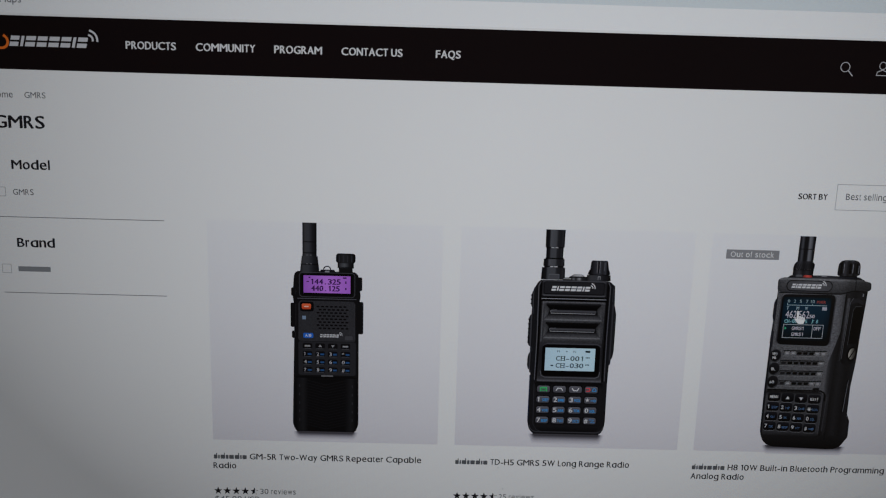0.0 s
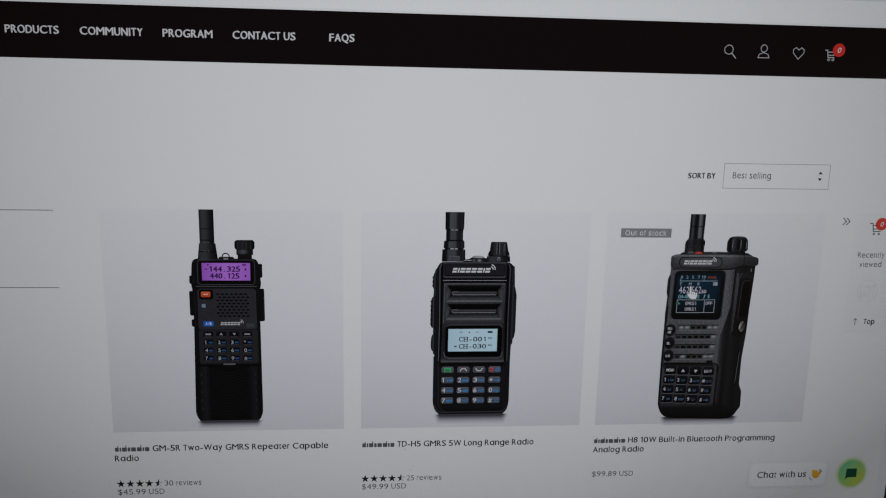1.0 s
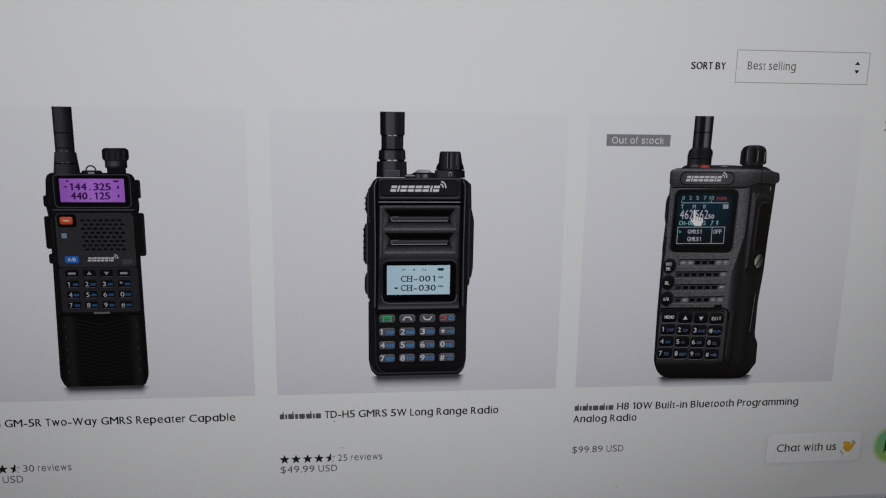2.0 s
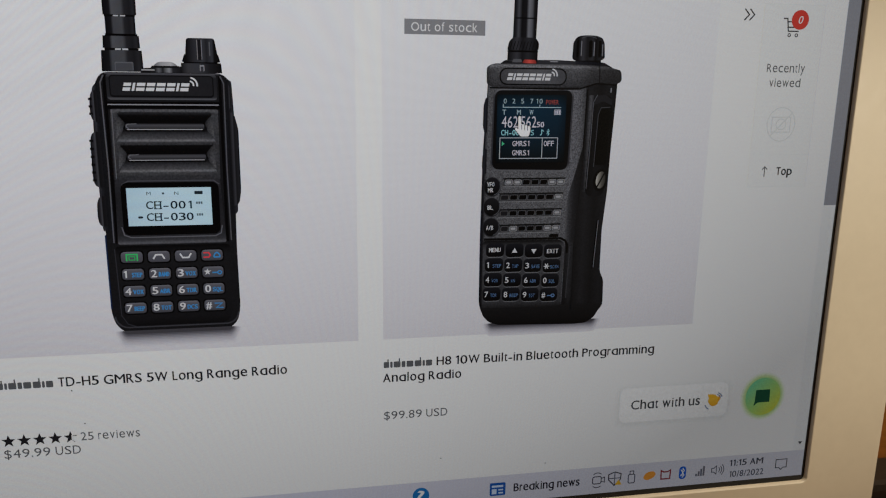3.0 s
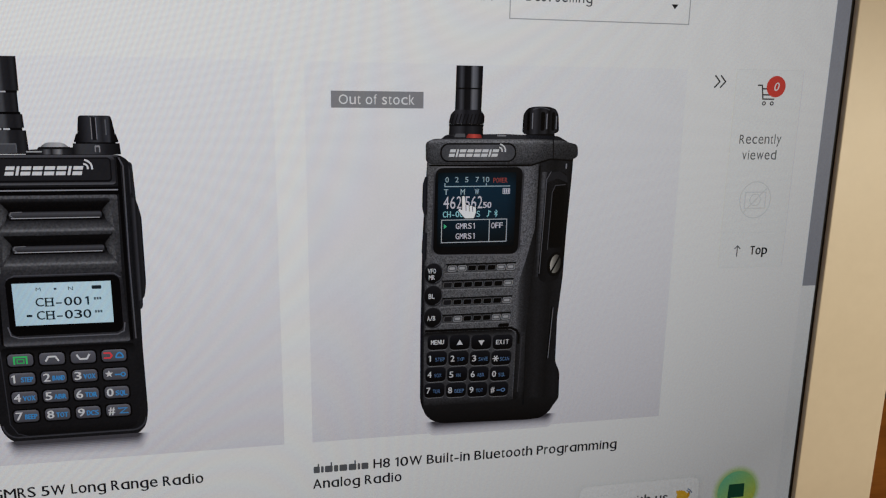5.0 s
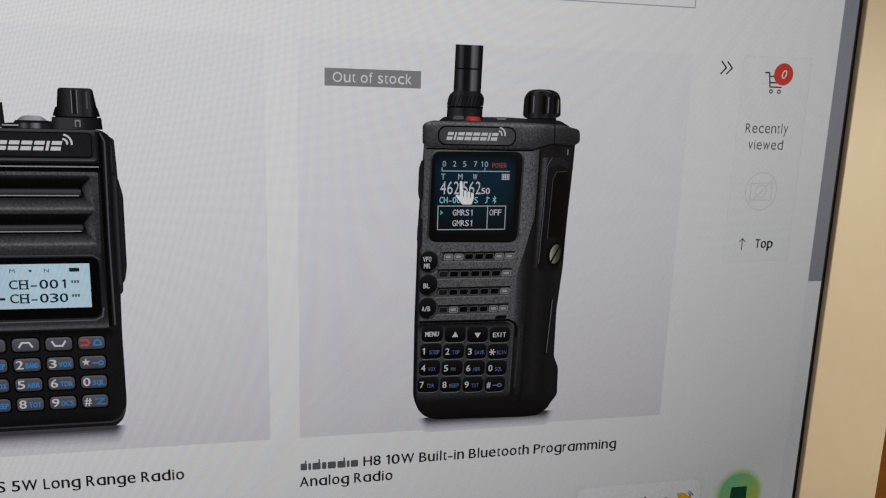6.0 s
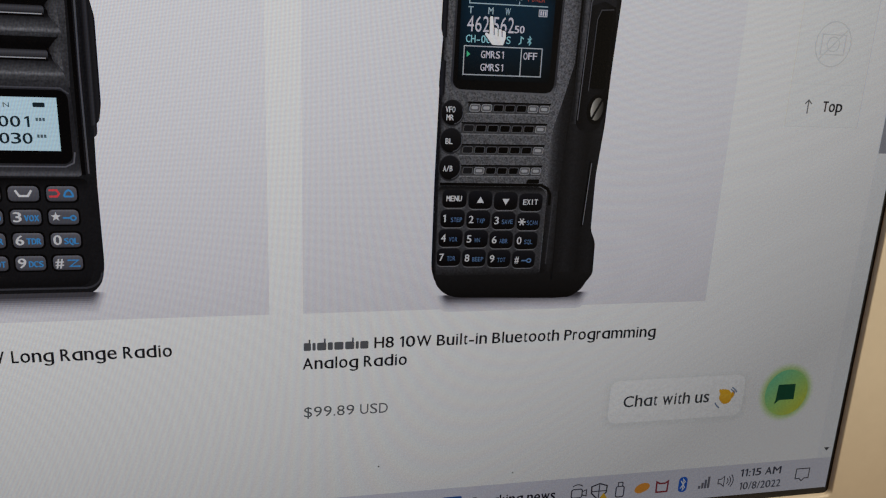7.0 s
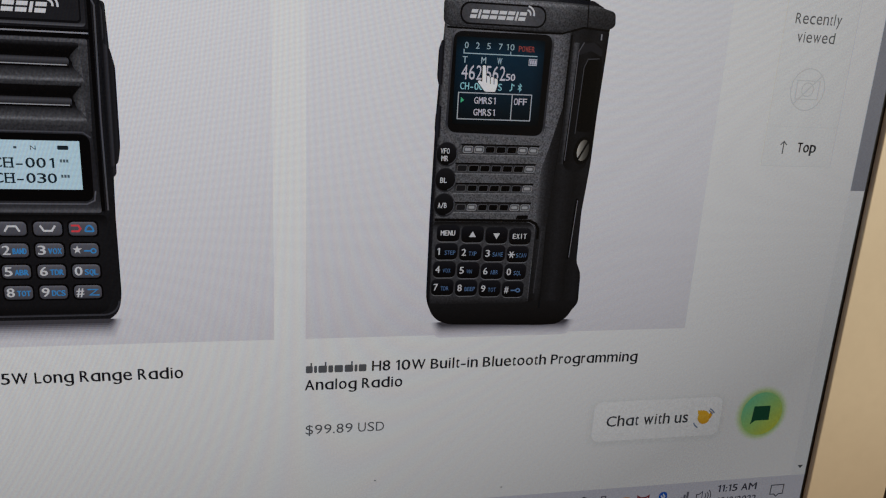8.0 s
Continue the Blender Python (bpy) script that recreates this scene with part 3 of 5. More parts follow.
show("shield_icon", 3, ink("E8B73A"), [(194.0, 4.4), (196.4, 4.4), (195.2, 6.4)])
show("stick_icon", 2, MARK, *stroke(rrect(198.7, 4.6, 201.0, 7.8, 0.5, 3), 0.35, True), *stroke(rect(199.2, 7.8, 200.5, 9.0), 0.3, True))
show("cloud_icon", 2, ink("E79A3E"), oval(206.4, 6.8, 2.2, 1.4, 16, 15), oval(205.6, 6.2, 1.5, 1.1, 12))
show("guard_icon", 2, ink("8C3038"), *stroke([(210.6, 5.0), (210.5, 8.2), (211.4, 7.6), (213.0, 7.6), (213.9, 8.2), (213.8, 5.0)], 0.5, True))
show("wireless_icon", 2, ink("1F5FC4"), rrect(217.1, 4.3, 219.7, 9.1, 1.2))
show("wireless_icon", 3, WHITE, *stroke([(217.8, 5.6), (219.0, 7.6), (218.4, 8.4), (218.4, 5.0), (219.0, 5.8), (217.8, 7.8)], 0.28))
show("signal_icon", 2, ink("6A6C78"), *[slant(223.2 + 0.9 * k, 4.9, 223.9 + 0.9 * k, 5.8 + 0.9 * k, 0) for k in range(4)])
show("volume_icon", 2, MARK, *stroke([(229.2, 5.9), (230.0, 5.9), (231.0, 5.0), (231.0, 8.2), (230.0, 7.3), (229.2, 7.3)], 0.3, True), *[q for r in (1.2, 2.0, 2.8) for q in stroke(arc(231.0, 6.6, r, -40, 40, 4), 0.28)])
write("clock_text", 2, MARK, "11:15 AM", 235.9, 7.6, 2.3, 12.6, 0.14, style="plain")
write("clock_text", 2, ink("5A5C68"), "10/8/2022", 236.2, 3.4, 2.3, 12.8, 0.14, style="plain")
show("notice_icon", 2, MARK, *stroke([(253.6, 8.5), (253.6, 5.4), (254.9, 5.4), (255.7, 4.6), (256.5, 5.4), (257.8, 5.4), (257.8, 8.5)], 0.32, True))

# ---- the pictured two-way radios ----
RUBBER = ink("141416", grain=0.35, size=2600)
EDGE = ink("56565D")
DEEP = ink("0B0B0D")
PLATE = ink("161618")
LETTER, BLUE = ink("D6D6DA"), ink("3F8FD0")


def round_bar(name, layer, x0, x1, z0, z1, taper=0.0, tone="54565B"):
    """A pictured round part: darker at its sides than along its middle."""
    m = ink([(0.0, "111113"), (0.18, "3D3D41"), (0.42, tone), (0.7, "202024"), (1.0, "0C0C0E")], "x", x0, x1)
    show(name, layer, m, [(x0, z0), (x1, z0), (x1 - taper, z1), (x0 + taper, z1)])


def maker_mark(layer, x, z, w, h, tone):
    """Slanted bars in place of the maker's word, and two bows."""
    n = (0.9, 0.3, 1, 1, 1.05, 1, 0.3, 1)
    step = w / (sum(n) + 0.2 * len(n))
    cx = x
    for k in n:
        if k < 0.5:
            show("maker_mark", layer, tone, slant(cx, z, cx + k * step, z + h, 0.25 * h))
        else:
            show("maker_mark", layer, tone, slant(cx, z, cx + k * step, z + 0.42 * h, 0.1 * h))
            show("maker_mark", layer, tone, slant(cx + 0.15 * h, z + 0.6 * h, cx + k * step + 0.15 * h, z + h, 0.1 * h))
        cx += (k + 0.2) * step
    for r in (0.45 * h, 0.9 * h):
        show("maker_mark", layer, tone, *stroke(arc(x + w + 0.05 * h, z + 0.8 * h, r, -5, 75, 5), 0.2 * h))


def contact_shade(x0, x1, z, depth, tones):
    """The soft shade under a pictured radio, darkest where it stands."""
    n = len(tones)
    for k, tone in enumerate(tones):
        f = 1 - k / n
        show("picture_shade", 2 + 0.12 * k, ink(tone), soft([(x0 - 2.6 * f, z + 0.6), (x0 + 0.8 - 1.2 * f, z - depth * f), (x1 - 0.8 + 1.2 * f, z - depth * f), (x1 + 2.6 * f, z + 0.6)], 1.2, 4))


SHADE = ("DFDDE3", "D9D7DD", "CECCD4", "C5C3CB", "B9B7BF", "A8A6AE", "93919A", "7A7880", "605E66", "48464C")


def radio_one():
    contact_shade(-62.5, -37.5, 64.4, 3.4, SHADE)
    round_bar("antenna", 3, -60.0, -53.9, 139.0, 159.7, 0.0, "3C3D43")
    for z in (151.2, 146.4):
        show("antenna_ring", 4, DEEP, rect(-60.0, z, -53.9, z + 0.35))
    round_bar("antenna_base", 4, -61.2, -52.6, 137.5, 145.2, 0.9, "3A3B41")
    show("antenna_ring", 5, DEEP, rect(-60.6, 141.4, -53.3, 141.8))
    show("knob", 4, ink([(0.0, "0C0C0E"), (0.4, "2A2A2D"), (1.0, "0A0A0C")], "x", -45.6, -37.2), rrect(-45.6, 142.4, -37.2, 146.7, 1.2, 4))
    round_bar("knob", 3, -44.9, -37.9, 140.2, 143.2)
    show("knob_base", 3, PLATE, rrect(-44.4, 137.3, -38.4, 140.8, 0.3))
    for k in range(4):
        show("knob_groove", 5, ink("34343A"), rect(-44.4 + 1.8 * k, 142.8, -44.0 + 1.8 * k, 145.8))
    show("top_plate", 3, ink("1C1C20"), soft([(-53.0, 137.4), (-52.2, 139.4), (-46.2, 139.4), (-45.4, 137.4)], 0.5))
    show("top_loop", 4, ink("3C3C42"), *stroke(arc(-49.4, 139.4, 1.5, 0, 180, 8), 0.5))
    show("top_light", 4, ink("8A8A90"), rrect(-50.4, 138.2, -48.4, 138.9, 0.2, 2))
    # outline: head, shoulder and battery
    show("radio_body", 3, RUBBER, soft([(-64.4, 127.4), (-63.6, 138.6), (-36.0, 138.6), (-34.8, 127.4), (-35.6, 124.0), (-35.6, 109.0), (-35.4, 68.0), (-37.5, 64.2), (-62.6, 64.2), (-64.7, 68.0), (-63.8, 109.0), (-63.8, 124.0)], 2.6, 4))
    for x0, x1, z0, z1 in ((-65.3, -62.6, 113.4, 124.4), (-65.0, -62.8, 127.4, 131.2), (-64.8, -62.8, 108.4, 111.8), (-36.4, -33.6, 110.8, 125.4), (-36.0, -34.2, 130.2, 136.4)):
        show("side_button", 4, ink("131315"), rrect(x0, z0, x1, z1, 0.7, 3))
        show("button_edge", 5, ink("2A2A2E"), rect(x1 - 0.5, z0 + 0.6, x1 - 0.3, z1 - 0.6))
    show("head_edge", 4, EDGE, *stroke([(-62.2, 126.4), (-36.8, 126.4)], 0.3))
    show("display_frame", 4, DEEP, rrect(-60.6, 127.8, -38.2, 137.7, 1.0))
    show("display", 5, ink([(0.0, "A35FCC"), (0.5, "C27CE8"), (1.0, "B06AD8")], "x", -60, -39), rect(-59.6, 129.0, -39.3, 136.7), label="violet lit display")
    INKY = ink("3A1C50")
    write("display_text", 6, INKY, "144.325", -56.2, 132.9, 2.3, 12.6, 0.25, style="mono")
    write("display_text", 6, INKY, "440.125", -56.2, 129.9, 2.3, 12.2, 0.25, style="mono")
    show_each("display_mark", 6, INKY, rect(-58.3, 133.8, -57.2, 134.2), rect(-57.4, 135.6, -56.6, 136.1), rect(-42.6, 135.6, -41.0, 136.2), rect(-41.6, 133.4, -41.0, 134.4), rect(-41.6, 130.6, -41.0, 131.5))
    show("face_panel", 4, ink("333337", grain=0.5, size=2400), soft([(-62.0, 107.2), (-61.6, 125.4), (-37.4, 125.4), (-37.0, 107.2)], 1.2))
    for row in range(8):
        for k in range(7):
            x = -54.0 + 1.95 * k + 0.9 * (row % 2)
            show("speaker_hole", 5, DEEP, rrect(x, 122.6 - 1.4 * row, x + 1.3, 123.3 - 1.4 * row, 0.2, 2))
    show("button_surround", 5, DEEP, rrect(-61.2, 120.6, -55.2, 125.0, 1.0, 3))
    show("red_button", 6, ink([(0.0, "B8401F"), (1.0, "E86A42")], "z", 121.5, 124), rrect(-60.4, 121.6, -56.4, 124.1, 0.6, 3), label="orange-red button")
    show("button_text", 7, ink("F0C0B0"), rect(-59.4, 122.6, -57.4, 123.1))
    show("small_lamp", 6, ink("7C90A8"), rect(-60.2, 117.0, -58.6, 118.6))
    show("blue_button", 6, ink("2A66C4"), rrect(-59.8, 108.6, -55.4, 110.9, 0.6, 3), label="blue button")
    write("button_text", 7, WHITE, "A/B", -58.9, 109.2, 1.2, 2.6)
    maker_mark(6, -52.6, 109.1, 8.4, 1.4, ink("C4C4C8"))
    show("small_button", 5, ink("46464B"), rrect(-41.6, 108.0, -38.2, 109.8, 0.4, 2))
    for x in (-61.7, -37.3):
        show("face_edge", 5, ink("3A3A3F"), rect(x - 0.12, 108.6, x + 0.12, 124.4))
    show("head_shine", 5, ink("4A4A50"), *stroke(rrect(-61.4, 127.2, -37.4, 138.0, 1.4, 4), 0.22, True))
    for z in (145.0, 141.2):
        show_each("antenna_mark", 6, ink("6E6E72"), rect(-58.4, z + 0.5, -57.6, z + 0.75), rect(-56.8, z + 0.5, -56.0, z + 0.75))
    # keypad
    show("keypad", 4, ink("2B2B2F"), rrect(-62.0, 91.6, -36.8, 107.0, 0.8, 3))
    for row in range(4):
        for col in range(4):
            x, z = -58.0 + 5.55 * col, 105.0 - 3.65 * row
            show("key", 5, ink("111114"), rrect(x - 2.1, z - 1.25, x + 2.1, z + 1.25, 0.6, 3))
            show("key_edge", 6, ink("5A5A60"), rect(x - 1.7, z - 1.25, x + 1.7, z - 1.1))
            if row == 0:
                show("key_mark", 6, ink("9A9A9E"), *([[(x - 0.8, z - 0.4), (x + 0.8, z - 0.4), (x, z + 0.7)]] if col == 1 else [[(x - 0.8, z + 0.5), (x, z - 0.6), (x + 0.8, z + 0.5)]] if col == 2 else [rect(x - 1.2, z - 0.35, x + 1.2, z + 0.35)]))
            else:
                write("key_text", 6, ink("C4C4CA"), ("123*", "4560", "789#")[row - 1][col], x - 1.5, z - 0.75, 1.5)
                show("key_word", 6, ink("2C5486"), rect(x + 0.1, z - 0.5, x + 1.8, z + 0.3))
    show("model_mark", 5, ink("6C6C70"), rect(-52.0, 90.95, -46.8, 91.6))
    show("battery_edge", 5, DEEP, rect(-63.2, 90.3, -35.9, 90.9))
    show("battery", 4, ink([(0.0, "09090B"), (0.14, "222225"), (0.22, "0F0F11"), (0.8, "0F0F11"), (0.9, "202023"), (1.0, "09090B")], "x", -64.0, -36.0), rrect(-63.6, 65.2, -36.2, 90.2, 1.4, 4))
    ribs = [q for k in range(17) for q in stroke([(-58.6, 88.0 - 1.3 * k + 1.2), (-50.0, 88.0 - 1.3 * k - 0.9), (-41.2, 88.0 - 1.3 * k + 1.2)], 0.28)]
    tagged(show("battery_rib", 5, ink("1C1C1F"), *ribs), kind="stuff")
    for k in range(5):
        show("battery_notch", 5, ink("34343A"), rect(-38.4, 70.0 + 4.0 * k, -38.0, 71.2 + 4.0 * k))
        show("battery_notch", 5, ink("34343A"), rect(-61.8, 70.0 + 4.0 * k, -61.4, 71.2 + 4.0 * k))


GRIT = dict(grain=0.9, size=2400)


def tube(name, layer, x0, x1, z0, z1, taper=0.0, lit="54555B"):
    """A pictured round part of the second radio: a flat sheen left of its middle, dark flanks."""
    m = ink([(0.0, "0D0D11"), (0.2, "18181C"), (0.27, lit), (0.55, "4A4B50"), (0.64, "27272B"), (0.8, "1E1E22"), (0.9, "2A2A2E"), (1.0, "0C0C0E")], "x", x0, x1)
    show(name, layer, m, [(x0, z0), (x1, z0), (x1 - taper, z1), (x0 + taper, z1)])


def key_letters(layer, tone, x, z, w, h, words, weight=0.0):
    """The second function of a key, a small word."""
    write("key_word", layer, tone, words, x, z, h, w, weight, style="mono")


def radio_two():
    contact_shade(43.0, 73.0, 65.8, 4.6, SHADE)
    # antenna in four steps
    tube("antenna", 3, 44.4, 52.6, 151.9, 159.5, -0.05)
    tube("antenna_step", 3, 44.8, 52.2, 146.4, 152.0, 0.0, "46474D")
    show("antenna_ring", 4, DEEP, rect(44.7, 151.45, 52.3, 151.95))
    show_each("antenna_mark", 5, ink("B4B4BA"), rect(46.9, 151.5, 48.2, 151.85), rect(48.6, 151.5, 49.9, 151.85))
    show("antenna_ring", 4, ink("060608"), rect(44.6, 146.6, 52.5, 147.2))
    tube("antenna_step", 4, 43.8, 53.0, 143.6, 146.7, 0.15)
    tube("antenna_step", 3, 44.3, 52.5, 142.8, 143.8)
    show("antenna_ring", 5, DEEP, rect(44.2, 143.05, 52.6, 143.6))
    show_each("antenna_mark", 6, ink("C2C2C8"), rect(46.8, 143.1, 48.2, 143.5), rect(48.6, 143.1, 50.0, 143.5))
    tube("antenna_base", 4, 43.1, 53.5, 137.6, 143.0, 0.2, "484A50")
    show("antenna_base", 5, ink("606167"), rrect(46.4, 137.9, 51.0, 140.1, 0.2, 2))
    show("antenna_base", 6, ink("4A4B51"), rrect(46.6, 137.9, 50.8, 139.8, 0.2, 2))
    # knob with its upright ribs
    knob, lo, hi = along((64.3, "0C0C0F"), (65.2, "1C1C20"), (66.6, "303036"), (68.4, "3E3F45"), (69.6, "26262B"), (71.0, "3A3B42"), (71.5, "121215"), (72.2, "0C0C0E"))
    show("knob", 4, ink(knob, "x", lo, hi), soft([(64.1, 141.6), (64.6, 146.5), (71.7, 146.5), (72.5, 141.6)], 0.7))
    show("knob_skirt", 5, ink(knob, "x", lo, hi), soft([(63.2, 140.3), (63.9, 142.4), (72.5, 142.4), (73.1, 140.3)], 0.4))
    show_each("knob_rib", 6, ink("82838A"), rect(67.2, 141.0, 67.38, 146.0), rect(68.3, 141.0, 68.48, 146.0))
    show("knob_rib", 6, ink("1A1A1E"), rect(67.4, 140.8, 68.28, 146.1))
    show("knob_rib", 6, ink("5C5D64"), rect(70.3, 142.0, 70.6, 145.6))
    show("knob_gap", 5, ink("050507"), rect(63.7, 140.0, 72.4, 140.35))
    round_bar("knob_base", 4, 62.8, 73.4, 137.5, 140.1, 0.2, "3C3D43")
    show("knob_mark", 6, ink("8C8C92"), rrect(67.7, 138.0, 68.9, 139.6, 0.2, 2))
    show("knob_mark", 7, ink("3A3A3F"), rrect(67.95, 138.0, 68.65, 139.2, 0.15, 2))
    # lamp dome between them
    show("top_plate", 3, ink("17171A"), soft([(52.6, 137.4), (53.4, 138.6), (63.6, 139.2), (63.8, 137.4)], 0.3))
    show("top_lamp", 4, ink([(0.0, "1A1A1D"), (0.2, "242428"), (0.3, "606066"), (0.42, "1C1C20"), (0.6, "85858A"), (0.7, "2A2A2E"), (1.0, "141417")], "x", 54.6, 63.4), soft([(54.8, 137.5), (55.4, 139.2), (62.6, 139.2), (63.2, 137.5)], 0.5))
    show("top_lamp", 5, ink([(0.0, "3A3A3E"), (0.3, "9A9A9F"), (0.7, "B4B4B9"), (1.0, "48484C")], "x", 55.6, 62.4), soft([(55.6, 139.0), (57.2, 140.3), (60.8, 140.3), (62.4, 139.0)], 0.8))
    show("lamp_edge", 6, ink("17171A"), rect(55.6, 138.7, 62.4, 139.25))
    show("top_shine", 5, ink("A8A8AC"), rect(52.9, 138.0, 56.2, 138.3))
    # silhouette with its side buttons
    show("radio_body", 3, ink("1A1A1D", grain=0.5, size=2400), soft([(40.2, 72.4), (40.6, 90.0), (40.4, 110.0), (40.9, 134.6), (42.8, 137.5), (73.0, 137.5), (75.3, 135.6), (75.4, 110.0), (75.0, 90.0), (75.2, 72.0), (74.4, 68.0), (71.6, 65.6), (44.0, 65.6), (41.2, 68.2)], 2.0))
    side, lo, hi = along((39.0, "0C0C10"), (39.8, "1C1C20"), (40.6, "34343A"), (41.4, "151518"), (42.4, "202024"))
    show("radio_side", 3, ink(side, "x", lo, hi, 0.4, 2400), soft([(40.0, 95.0), (39.7, 120.0), (40.2, 133.6), (42.0, 135.4), (42.4, 95.0)], 0.8))
    side, lo, hi = along((73.6, "202024"), (74.4, "121215"), (75.2, "2E2E33"), (76.0, "1A1A1D"), (77.0, "0C0C0E"))
    show("radio_side", 3, ink(side, "x", lo, hi, 0.4, 2400), soft([(75.8, 99.6), (76.2, 120.0), (75.6, 135.6), (74.0, 136.0), (74.0, 98.6)], 0.8))
    for x0, x1, z0, z1 in ((39.3, 41.4, 124.8, 132.6), (38.6, 41.3, 107.4, 121.8), (38.9, 41.3, 96.6, 104.6)):
        show("side_button", 4, ink([(0.0, "0B0B0F"), (0.3, "28282D"), (0.5, "46464C"), (0.62, "141417"), (1.0, "1C1C20")], "x", x0, x1), soft([(x0 + 0.5, z0), (x0, z0 + 2.0), (x0 + 0.1, z1 - 2.0), (x0 + 0.7, z1), (x1, z1 + 0.4), (x1, z0 - 0.4)], 0.9))
    for k in range(6):
        show("button_ridge", 5, DEEP, rect(38.5, 108.8 + 2.1 * k, 39.5, 109.4 + 2.1 * k))
    for k in range(3):
        show("button_ridge", 5, DEEP, rect(39.1, 126.4 + 1.9 * k, 40.0, 127.0 + 1.9 * k))
    for x0, x1, z0, z1 in ((74.6, 76.9, 101.8, 126.6), (74.6, 75.6, 128.0, 135.2)):
        show("side_button", 4, ink([(0.0, "101013"), (0.35, "3A3A40"), (0.5, "1A1A1D"), (0.8, "242428"), (1.0, "0C0C0E")], "x", x0, x1), soft([(x0, z0 - 0.6), (x1 - 0.6, z0 + 0.4), (x1, z0 + 4.0), (x1, z1 - 4.0), (x1 - 0.9, z1), (x0, z1 + 1.0)], 0.9))
    # pale moulded edges and the grooves beside them
    show("body_edge", 5, ink("5E5E65"), *stroke([(42.5, 92.0), (42.7, 112.0), (42.4, 134.8), (43.2, 136.6)], 0.34))
    show("body_edge", 5, ink("54545B"), *stroke([(73.6, 92.0), (73.4, 112.0), (73.6, 134.8), (72.8, 136.6)], 0.34))
    for x in (43.4, 72.6):
        show("body_groove", 4, ink("060608"), *stroke([(x, 92.0), (x, 136.4)], 0.8))
    show("body_edge", 5, ink("3E3E44"), *stroke(arc(44.6, 70.8, 3.4, 185, 268, 6) + arc(71.2, 70.8, 3.4, 272, 355, 6), 0.4))
    show("body_shine", 5, ink("4E4E54"), rect(43.6, 137.05, 72.6, 137.35))
    show("body_fringe", 4, ink("1C2A4E"), rect(40.25, 73.0, 40.6, 94.0))
    # nameplate in its moulded frame
    show("nameplate_frame", 5, ink([(0.0, "5C5C62"), (0.12, "2A2A2E"), (0.85, "242428"), (1.0, "4A4A50")], "z", 130.4, 137.1), rrect(43.9, 130.4, 71.8, 137.1, 0.8, 3))
    show("nameplate", 6, ink("101013"), rrect(44.6, 131.0, 71.0, 136.8, 0.9, 4))
    show("nameplate", 7, ink("232327", grain=0.2), rrect(44.9, 131.5, 70.7, 136.5, 0.6, 3))
    maker_mark(8, 47.8, 132.7, 17.0, 2.1, ink("DCDCE0"))
    show("face_line", 5, ink("050507"), rect(43.8, 128.0, 72.2, 129.9))
    show("face_line", 6, ink("9898A0"), rect(43.8, 129.0, 72.1, 129.28))
    # sounding grooves: two dark hollows with a bar in each, rough ridges below
    face, lo, hi = along((108.6, "242428"), (109.4, "343438"), (116.0, "3C3C40"), (126.8, "404044"), (127.7, "5A5A5F"), (128.1, "2A2A2E"))
    show("face_panel", 4, ink(face, "z", lo, hi, **GRIT), soft([(44.0, 108.8), (44.3, 128.0), (71.8, 128.0), (71.5, 108.8)], 0.6))
    show_each("face_edge", 5, ink("6A6A70"), *stroke([(44.5, 109.6), (44.7, 127.6)], 0.2))
    for z, top in ((122.4, 127.2), (114.2, 119.2)):
        fade = ((44.6, 0.75), (46.4, 0.9), (48.4, 1.0), (67.2, 1.0), (69.4, 0.9), (71.2, 0.75))
        hollow, lo, hi = along((z - 4.2, "363639"), (z - 3.2, "46464A"), (z - 2.75, "727277"), (z - 2.2, "4C4C50"), (z - 0.9, "303034"), (z - 0.2, "1A1A1D"), (z + 0.4, "0A0A0C"), (z + 2.6, "060608"), (top - 0.9, "0C0C0E"), (top, "2C2C30"))
        show("groove", 5, ink(hollow, "z", lo, hi, 0.7, 2400, fade), soft([(45.0, z - 4.0), (45.6, z - 2.6), (47.4, z + 0.4), (45.8, top), (70.4, top), (68.4, z + 0.4), (70.6, z - 2.6), (71.0, z - 4.0)], 0.9))
        for flip in (1, -1):
            mid = 57.95
            tri = [(mid - flip * (mid - 45.3), z - 2.4), (mid - flip * (mid - 45.9), top - 0.7), (mid - flip * (mid - 47.9), z + 1.8)]
            facet, lo, hi = along((45.2, "5C5C60"), (46.6, "4C4C50"), (48.0, "101012")) if flip > 0 else along((67.9, "101012"), (69.4, "4C4C50"), (70.7, "5C5C60"))
            show("groove_end", 6, ink(facet, "x", lo, hi, 0.9, 2400, ((z - 2.4, 1.0), (z + 1.6, 0.75), (top - 0.6, 0.3))), soft(tri, 0.7))
        bar, lo, hi = along((z, "1A1A1D"), (z + 0.5, "2E2E32"), (z + 1.3, "4C4C52"), (z + 1.75, "2A2A2E"))
        show("groove_bar", 7, ink(bar, "z", lo, hi), rrect(47.8, z + 0.05, 68.0, z + 1.75, 0.5, 3))
        show("groove_shine", 8, ink("A6A6AC"), rect(48.2, z + 0.12, 67.6, z + 0.32))
        show("groove_shine", 8, ink("74747A"), *stroke([(48.6, z + 0.5), (48.0, z + 0.9), (48.3, z + 1.6), (50.6, z + 1.7)], 0.18))
        show("groove_shade", 7, ink("050506"), rect(47.8, z - 0.3, 68.0, z + 0.02))
    # display in its bevelled frame
    bevel, lo, hi = along((91.0, "2C2C30"), (91.6, "5C5C62"), (92.4, "3A3A3F"), (94.0, "2A2A2E"), (104.0, "232327"), (109.0, "2E2E33"))
